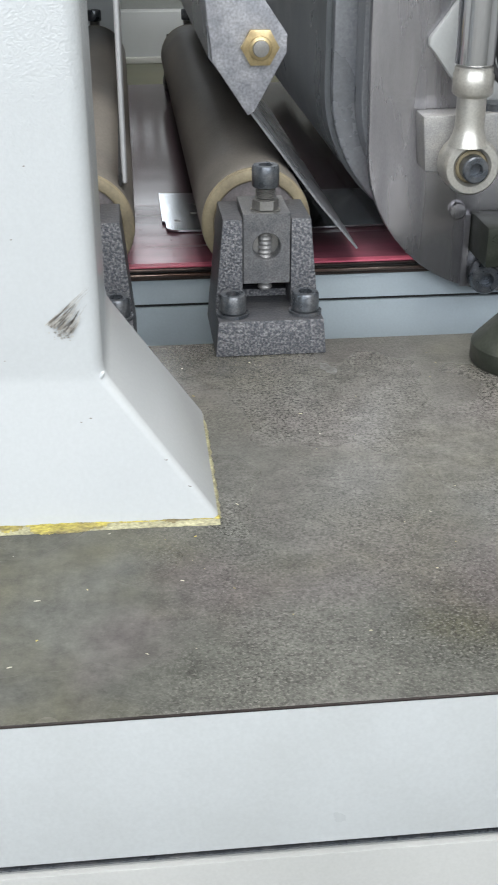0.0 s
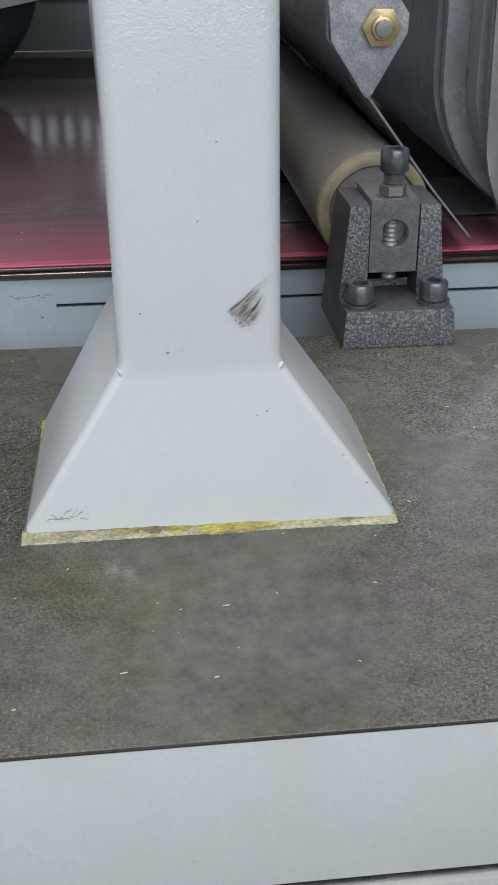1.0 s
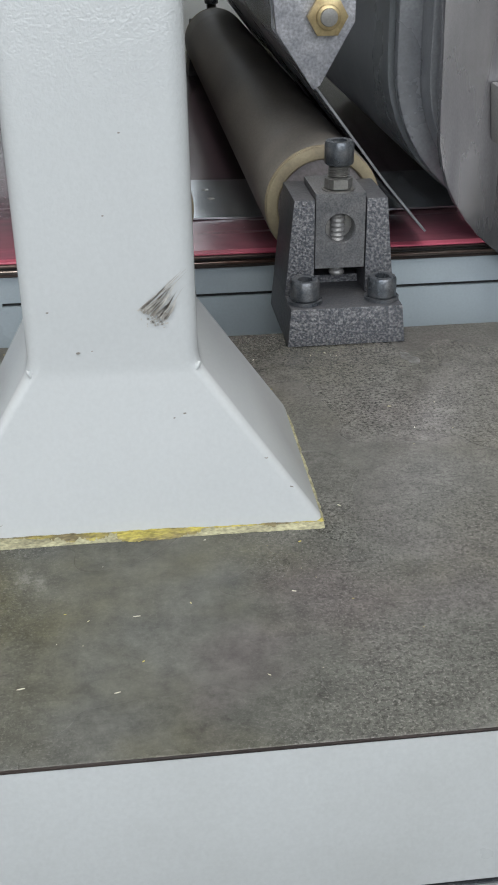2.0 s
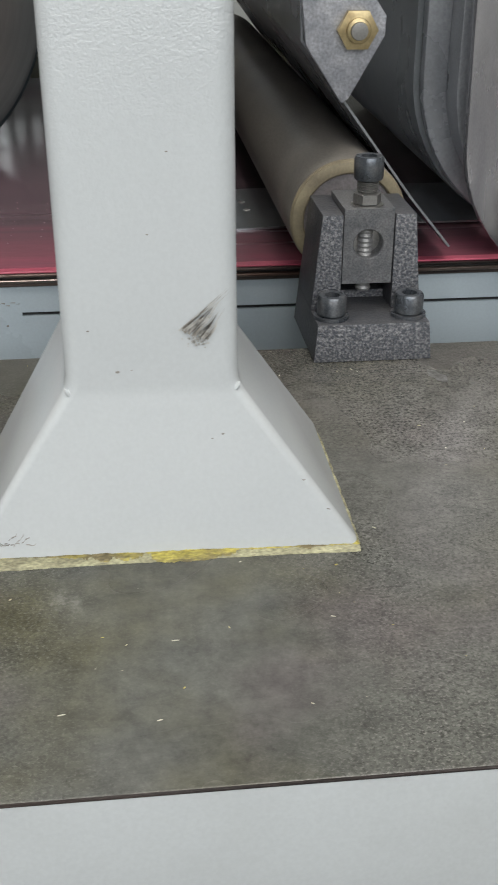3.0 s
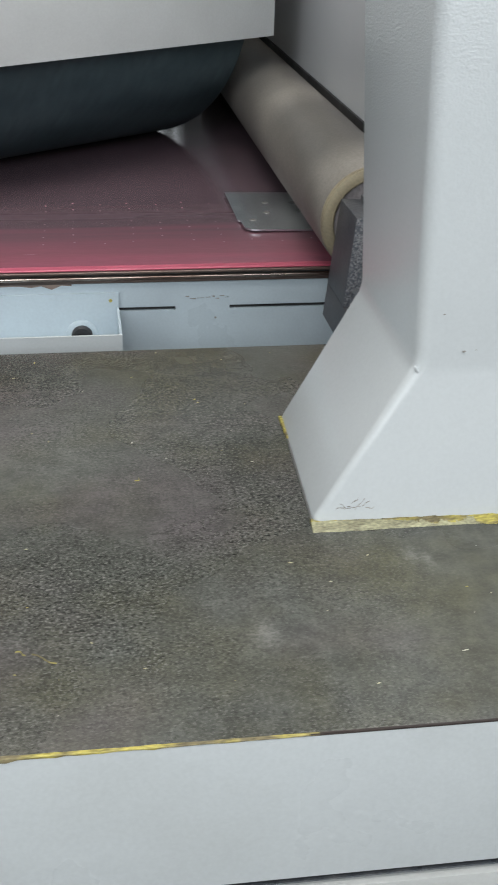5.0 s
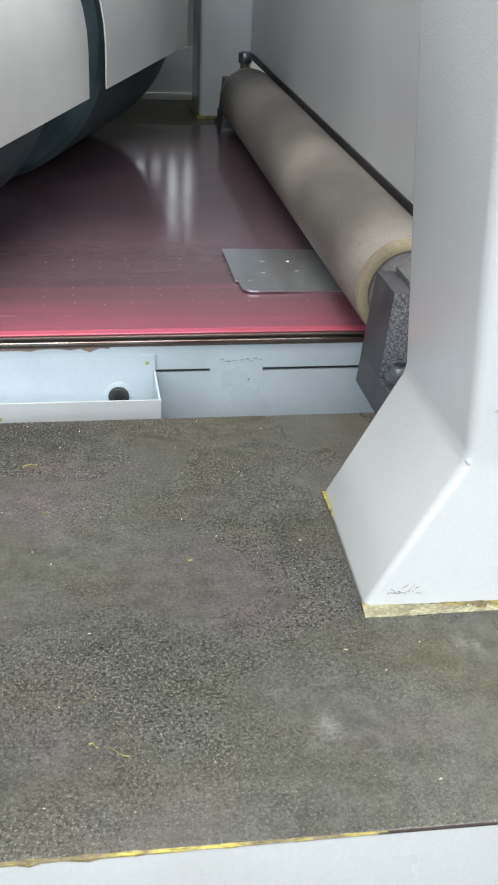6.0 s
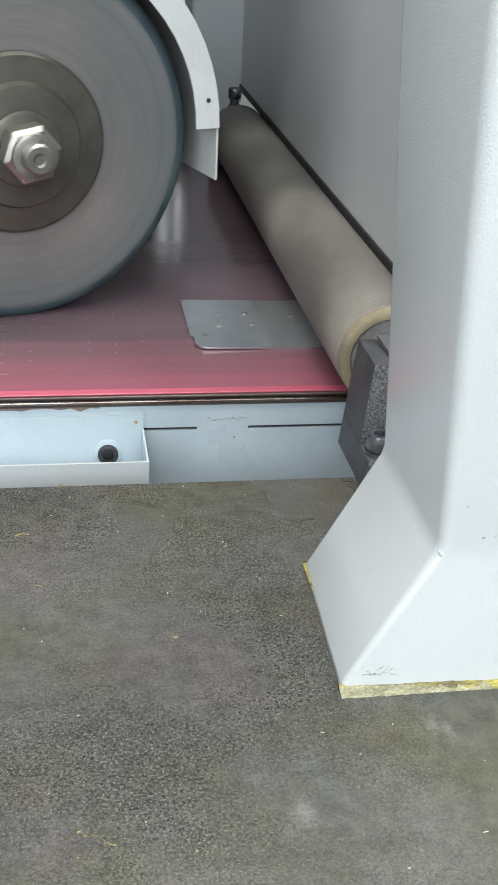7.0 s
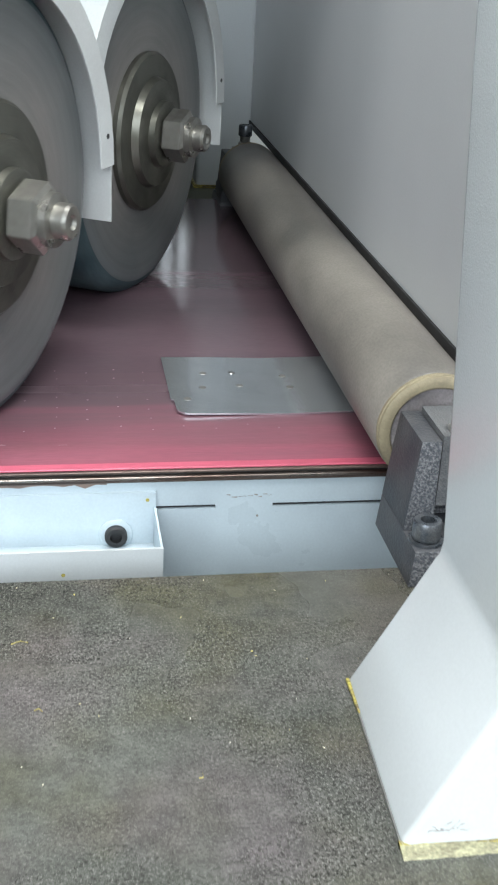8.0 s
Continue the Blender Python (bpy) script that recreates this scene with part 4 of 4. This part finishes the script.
# ---- fixed station with the sanding drum ----
def guard_flap():
    g = thing("dust_guard", Matrix(), "bare steel dust guard with a bolted end bracket and thin flap", "guard")
    bm = bmesh.new()
    pts = [(0.205, 0.42), (0.206, 0.227), (0.211, 0.184), (0.2375, 0.1445), (0.2425, 0.1475), (0.2665, 0.190), (0.2670, 0.203), (0.250, 0.227), (0.250, 0.42)]
    loft(bm, [[(x, 0.350, z) for x, z in pts], [(x, 0.356, z) for x, z in pts]])
    soften(bm, 0.0012, 2)
    part("bracket", bm, GALV, g, "spangled steel end bracket")
    bm = bmesh.new()
    hexed(bm, 0.025, 0, 0.007, pose(0.246, 0.3498, 0.1945, 90, 0, 0))
    turned(bm, [(0.0085, 0.007), (0.0085, 0.0095), (0.0075, 0.0102)], pose(0.246, 0.3498, 0.1945, 90, 0, 0), 24)
    part("nut", bm, BRASS, g, "yellow passivated hex nut")
    bm = bmesh.new()
    turned(bm, [(0.0062, 0.0103), (0.0058, 0.0122), (0.003, 0.0125)], pose(0.246, 0.3498, 0.1945, 90, 0, 0), 20)
    part("bolt_end", bm, STEEL, g)
    bm = bmesh.new()
    prof = [(0.2055, 0.245), (0.2085, 0.186), (0.2375, 0.148), (0.294, 0.074), (0.327, 0.035)]
    th = 0.0016
    rings = []
    for y in (0.357, 1.19):
        rings.append([(x, y, z) for x, z in prof] + [(x + th, y, z + th * 0.4) for x, z in prof[::-1]])
    loft(bm, rings)
    part("flap", bm, SHROUD, g, "thin slanting steel flap")


guard_flap()


def sanding_drum():
    d = thing("sanding_drum", Matrix(), "large dark sanding drum with stepped rims across the belt", "drum")
    cx, cz, R = 0.535, 0.225, 0.200
    m = pose(cx, 0, cz, -90, 0, 0)
    bm = bmesh.new()
    turned(bm, [(0.04, 0.470), (R - 0.004, 0.470), (R, 0.474), (R, 1.16), (0.04, 1.17)], m, 96)
    part("drum", bm, DRUM, d)
    bm = bmesh.new()
    turned(bm, [(0.04, 0.4), (0.085, 0.4), (0.09, 0.411), (0.04, 0.4115)], m, 64)
    part("hub", bm, GREENBLACK, d)
    bm = bmesh.new()
    turned(bm, [(0.03, 0.365), (0.03, 1.2)], m, 32)
    part("shaft", bm, STEEL, d)
    sh = thing("drum_shroud", pose(0.0045, 0, 0), "dark steel shroud with two rounded rims round the drum", "shroud")
    for nm, x0, r, zc, ya, yb in (("outer_rim", 0.309, 0.125, 0.150, 0.415, 0.428), ("inner_rim", 0.327, 0.120, 0.148, 0.385, 0.4149), ("shell", 0.3045, 0.125, 0.152, 0.428, 1.18)):
        out = [(x0, 0.60)] + [(x0 + r - r * math.cos(radians(k * 7)), zc - r * math.sin(radians(k * 7))) for k in range(10)]
        inn = [(x + 0.005, z + 0.002) for x, z in out[::-1]] if nm == "shell" else [(x + 0.030, z + 0.018) for x, z in out[::-1]]
        bm = bmesh.new()
        loft(bm, [[(x, ya, z) for x, z in out + inn], [(x, yb, z) for x, z in out + inn]])
        if nm != "shell":
            soften(bm, 0.002, 2, 50)
        part(nm, bm, SHROUD if nm != "shell" else DRUM, sh)
    p = thing("end_plate", pose(0.0045, 0, 0), "brushed grey steel end plate with a rounded lower corner", "plate")
    bm = bmesh.new()
    pts = [(0.325, 0.60), (0.3255, 0.20), (0.3275, 0.117)]
    for i in range(1, 12):
        a = radians(180 + 90 * i / 12)
        pts.append((0.447 + 0.1195 * math.cos(a), 0.117 + 0.1195 * math.sin(a)))
    pts += [(0.447, -0.0035), (0.62, -0.0035), (0.62, 0.60)]
    loft(bm, [[(x, 0.350, z) for x, z in pts], [(x, 0.360, z) for x, z in pts]])
    soften(bm, 0.0012, 2)
    part("sheet", bm, ENDPLATE, p)
    bm = bmesh.new()
    turned(bm, [(0.0072, 0), (0.0072, 0.003), (0.006, 0.0045), (0.002, 0.005)], pose(0.402, 0.3499, 0.067, 90, 0, 0), 24)
    part("rivet", bm, ENDPLATE, p)
    bm = bmesh.new()
    box(bm, 0.408, 0.4125, 0.345, 0.3499, 0.004, 0.064)
    part("edge_strip", bm, ENDPLATE, p)


sanding_drum()


def air_cylinder():
    b = thing("lever_block", pose(0.0045, 0, 0), "worn grey steel lever block on the end plate", "lever")
    bm = bmesh.new()
    loft(bm, [[(0.362, 0.322, 0.147), (0.366, 0.322, 0.105), (0.47, 0.322, 0.100), (0.47, 0.322, 0.150)],
              [(0.362, 0.349, 0.147), (0.366, 0.349, 0.105), (0.47, 0.349, 0.100), (0.47, 0.349, 0.150)]])
    soften(bm, 0.0025, 2)
    part("body", bm, MACHINED, b)
    bm = bmesh.new()
    turned(bm, [(0.012, 0), (0.012, 0.005), (0.009, 0.006)], pose(0.422, 0.337, 0.1485), 24)
    part("cap", bm, BOLT, b)
    t = thing("air_cylinder", pose(0.0045, 0, 0), "chromed air cylinder rod with a zinc rod eye", "air cylinder")
    m = pose(0.3925, 0.304, 0.116, 0, 0, 0)
    bm = bmesh.new()
    turned(bm, [(0.0130, 0.0702), (0.0145, 0.0715), (0.0145, 0.45), (0.0135, 0.452)], m, 32)
    part("rod", bm, CHROME, t)
    bm = bmesh.new()
    turned(bm, [(0.0155, 0.013), (0.0122, 0.021), (0.0110, 0.026), (0.0108, 0.032), (0.0108, 0.0478), (0.0138, 0.0495), (0.0150, 0.0515), (0.0150, 0.0640), (0.0140, 0.0655), (0.0140, 0.0690), (0.0125, 0.0700)], m, 32)
    part("rod_socket", bm, ZINC, t)
    bm = bmesh.new()
    n = 40
    ro, ri = 0.0215, 0.0125
    c = lambda r, y: [(0.3945 + r * math.cos(2 * math.pi * i / n), y, 0.1145 + r * math.sin(2 * math.pi * i / n)) for i in range(n)]
    loft(bm, [c(ri, 0.318), c(ro - 0.002, 0.318), c(ro, 0.315), c(ro, 0.297), c(ro - 0.002, 0.294), c(ri + 0.002, 0.294), c(ri, 0.296), c(ri, 0.318)], cap=False)
    part("rod_eye", bm, ZINC, t, "zinc plated rod eye")
    bm = bmesh.new()
    mm = pose(0.3945, 0.318, 0.1145, 90, 0, 0)
    turned(bm, [(0.0123, 0), (0.0123, 0.020), (0.0112, 0.0212)], mm, 28)
    part("ball", bm, CREAM, t, "greasy pale bearing ring")
    bm = bmesh.new()
    turned(bm, [(0.0092, 0.0213), (0.0098, 0.0225), (0.0098, 0.033), (0.0088, 0.034), (0.0052, 0.034), (0.005, 0.027), (0.0001, 0.027)], mm, 24)
    part("pin_screw", bm, BOLT, t, "dark socket head pin screw")
    w = thing("cover_plate", pose(0.0045, 0, 0), "small white rounded cover plate", "plate")
    bm = bmesh.new()
    pts = [(0.372, 0.190), (0.368, 0.194), (0.3685, 0.200), (0.395, 0.235), (0.46, 0.235), (0.46, 0.150), (0.402, 0.1515)]
    loft(bm, [[(x, 0.341, z) for x, z in pts], [(x, 0.3495, z) for x, z in pts]])
    soften(bm, 0.002, 2)
    part("sheet", bm, HOOD, w)
    k = thing("clamp_block", pose(0.0045, 0, 0), "dark green painted clamp block on the end plate", "clamp")
    bm = bmesh.new()
    box(bm, 0.4135, 0.50, 0.300, 0.3498, 0.034, 0.066)
    soften(bm, 0.002, 2)
    part("body", bm, GREENBLACK, k)
    bm = bmesh.new()
    turned(bm, [(0.0118, 0), (0.0125, 0.002), (0.0125, 0.016), (0.011, 0.018), (0.006, 0.018), (0.006, 0.010), (0.0001, 0.010)], pose(0.4265, 0.3499, 0.013, 90, 0, 0), 28)
    part("screw", bm, BOLT, k, "dark socket head screw")
    f = thing("levelling_foot", pose(0.418, 0.196, 0), "dark green conical levelling foot standing on the table", "foot")
    bm = bmesh.new()
    turned(bm, [(0.036, 0), (0.0375, 0.002), (0.0375, 0.014), (0.034, 0.018), (0.018, 0.036), (0.012, 0.038), (0.012, 0.08)], seg=40)
    part("cone", bm, GREENBLACK, f)
    cu = bpy.data.curves.new("hose", "CURVE")
    cu.dimensions, cu.bevel_depth, cu.bevel_resolution = "3D", 0.0032, 4
    for off in (0.0, 0.0075):
        sp = cu.splines.new("BEZIER")
        sp.bezier_points.add(3)
        for bp, co in zip(sp.bezier_points, ((0.4085 + off, 0.31, 0.40), (0.4065 + off, 0.305, 0.215), (0.414 + off, 0.300, 0.178), (0.46, 0.298, 0.165))):
            bp.co, bp.handle_left_type, bp.handle_right_type = co, "AUTO", "AUTO"
    cu.materials.append(BLACK)
    tagged(new("air_hose", cu), "pair of thin black air hoses beside the cylinder", "hose")


air_cylinder()


def table_litter():
    """Tiny pale chips and yellow shavings lying on the table."""
    bm = bmesh.new()
    rnd = random.Random(11)
    for i in range(130):
        x, y = rnd.uniform(-0.34, 0.36), rnd.uniform(-0.14, 0.245)
        if -0.006 < x < 0.19 and -0.008 < y < 0.14:
            continue
        r = rnd.uniform(0.00015, 0.0005)
        bmesh.ops.create_icosphere(bm, subdivisions=1, radius=r, matrix=Matrix.Translation((x, y, r * 0.3)) @ Matrix.Rotation(rnd.random() * 6, 4, "Z") @ Matrix.Diagonal((rnd.uniform(0.8, 3.0), 0.8, 0.5, 1)))
    sh = bmesh.new()
    for cx, cy, ang, ln in ((-0.184, 0.184, 0.1, 0.010), (-0.139, -0.097, -0.5, 0.013), (-0.215, 0.150, 0.4, 0.006), (-0.172, 0.120, -0.2, 0.005), (-0.149, -0.092, -0.3, 0.005), (-0.09, 0.06, 0.9, 0.004)):
        pts = [Vector((cx + (u - 0.5) * ln * math.cos(ang) - 0.0012 * math.sin(u * 5 + cx * 40) * math.sin(ang), cy + (u - 0.5) * ln * math.sin(ang) + 0.0012 * math.sin(u * 5 + cx * 40) * math.cos(ang), 0.0001)) for u in (0, 0.2, 0.4, 0.6, 0.8, 1)]
        loft(sh, [[p + Vector((0, -0.0003, 0)), p + Vector((0, 0.0003, 0)), p + Vector((0, 0.0, 0.0005))] for p in pts])
    tagged(part("sealant_shavings", sh, GLUE), "curled yellow sealant shavings lying on the table", "debris", kind="stuff")
    for cx, cy, ang, ln in ((0.092, -0.068, 0.05, 0.004), (0.045, -0.111, 0.2, 0.004), (0.083, -0.118, 0.3, 0.003), (0.02, -0.03, 0.8, 0.002)):
        bmesh.ops.create_icosphere(bm, subdivisions=1, radius=0.0005, matrix=Matrix.Translation((cx, cy, 0.0001)) @ Matrix.Rotation(ang, 4, "Z") @ Matrix.Diagonal((ln * 1000, 0.7, 0.4, 1)))
    sc = bmesh.new()
    rim = [(math.cos(k * 0.35) * 0.0055 * rnd.uniform(0.5, 1.1), math.sin(k * 0.35) * 0.012 * rnd.uniform(0.7, 1.1)) for k in range(18)]
    sc.faces.new([sc.verts.new((0.2775 + u - v * 0.22, 0.196 + v, 0.0003)) for u, v in rim])
    tagged(part("scrape", sc, SCRAPE), "pale grey scrape on the worn table beside the bearing block", "scrape mark")
    tagged(part("table_chips", bm, SPECK), "scattered tiny pale chips and yellow shavings on the table", "debris", kind="stuff")


table_litter()


# ---- motion ----
HEAD_ROWS = [
    (0.0, -0.53, 0.86, -254), (0.6, -0.53, 0.86, -229), (0.8, -0.53, 0.868, -216), (1.0, -0.542, 0.87, -205), (1.2, -0.55, 0.87, -195), (2.0, -0.535, 0.85, -166),
    (2.8, -0.515, 0.832, -138), (3.0, -0.513, 0.83, -131), (3.4, -0.508, 0.80, -113), (3.8, -0.515, 0.80, -94), (4.0, -0.522, 0.80, -85), (4.25, -0.509, 0.805, -75), (4.5, -0.498, 0.81, -66), (5.0, -0.491, 0.81, -52),
    (5.2, -0.491, 0.815, -45), (6.3, -0.487, 0.862, -8), (6.5, -0.487, 0.865, -1), (7.0, -0.490, 0.871, 18), (7.5, -0.502, 0.849, 42), (8.0, -0.504, 0.841, 62),
]


def motions():
    walk(head, [(t, pose(x, y, 0, 0, 0, a)) for t, x, y, a in HEAD_ROWS])
    walk(sheet, [(t, pose(0.1735 - 0.030 * t, 0.462, 0.0211)) for t in (0.0, 4.0, 8.0)])
    walk(studs, [(t, pose(0.150 - 0.030 * t, 0.440, 0.0211)) for t in (0.0, 4.0, 8.0)])
    for drum in [o for o in head.children if o.name.startswith("brush_drum")]:
        rest = drum.matrix_basis.copy()
        walk(drum, [(i * 0.1, rest @ pose(0, 0, 0, 0, 83 * i, 0)) for i in range(81)])
    for ob, x in ((roller, ROLLER_X[1]), (roller_left, ROLLER_X[0])):
        walk(ob, [(i * 1.0, pose(x, 0.3200, 0.0690, 0, -40.5 * i, 0)) for i in range(9)])


motions()
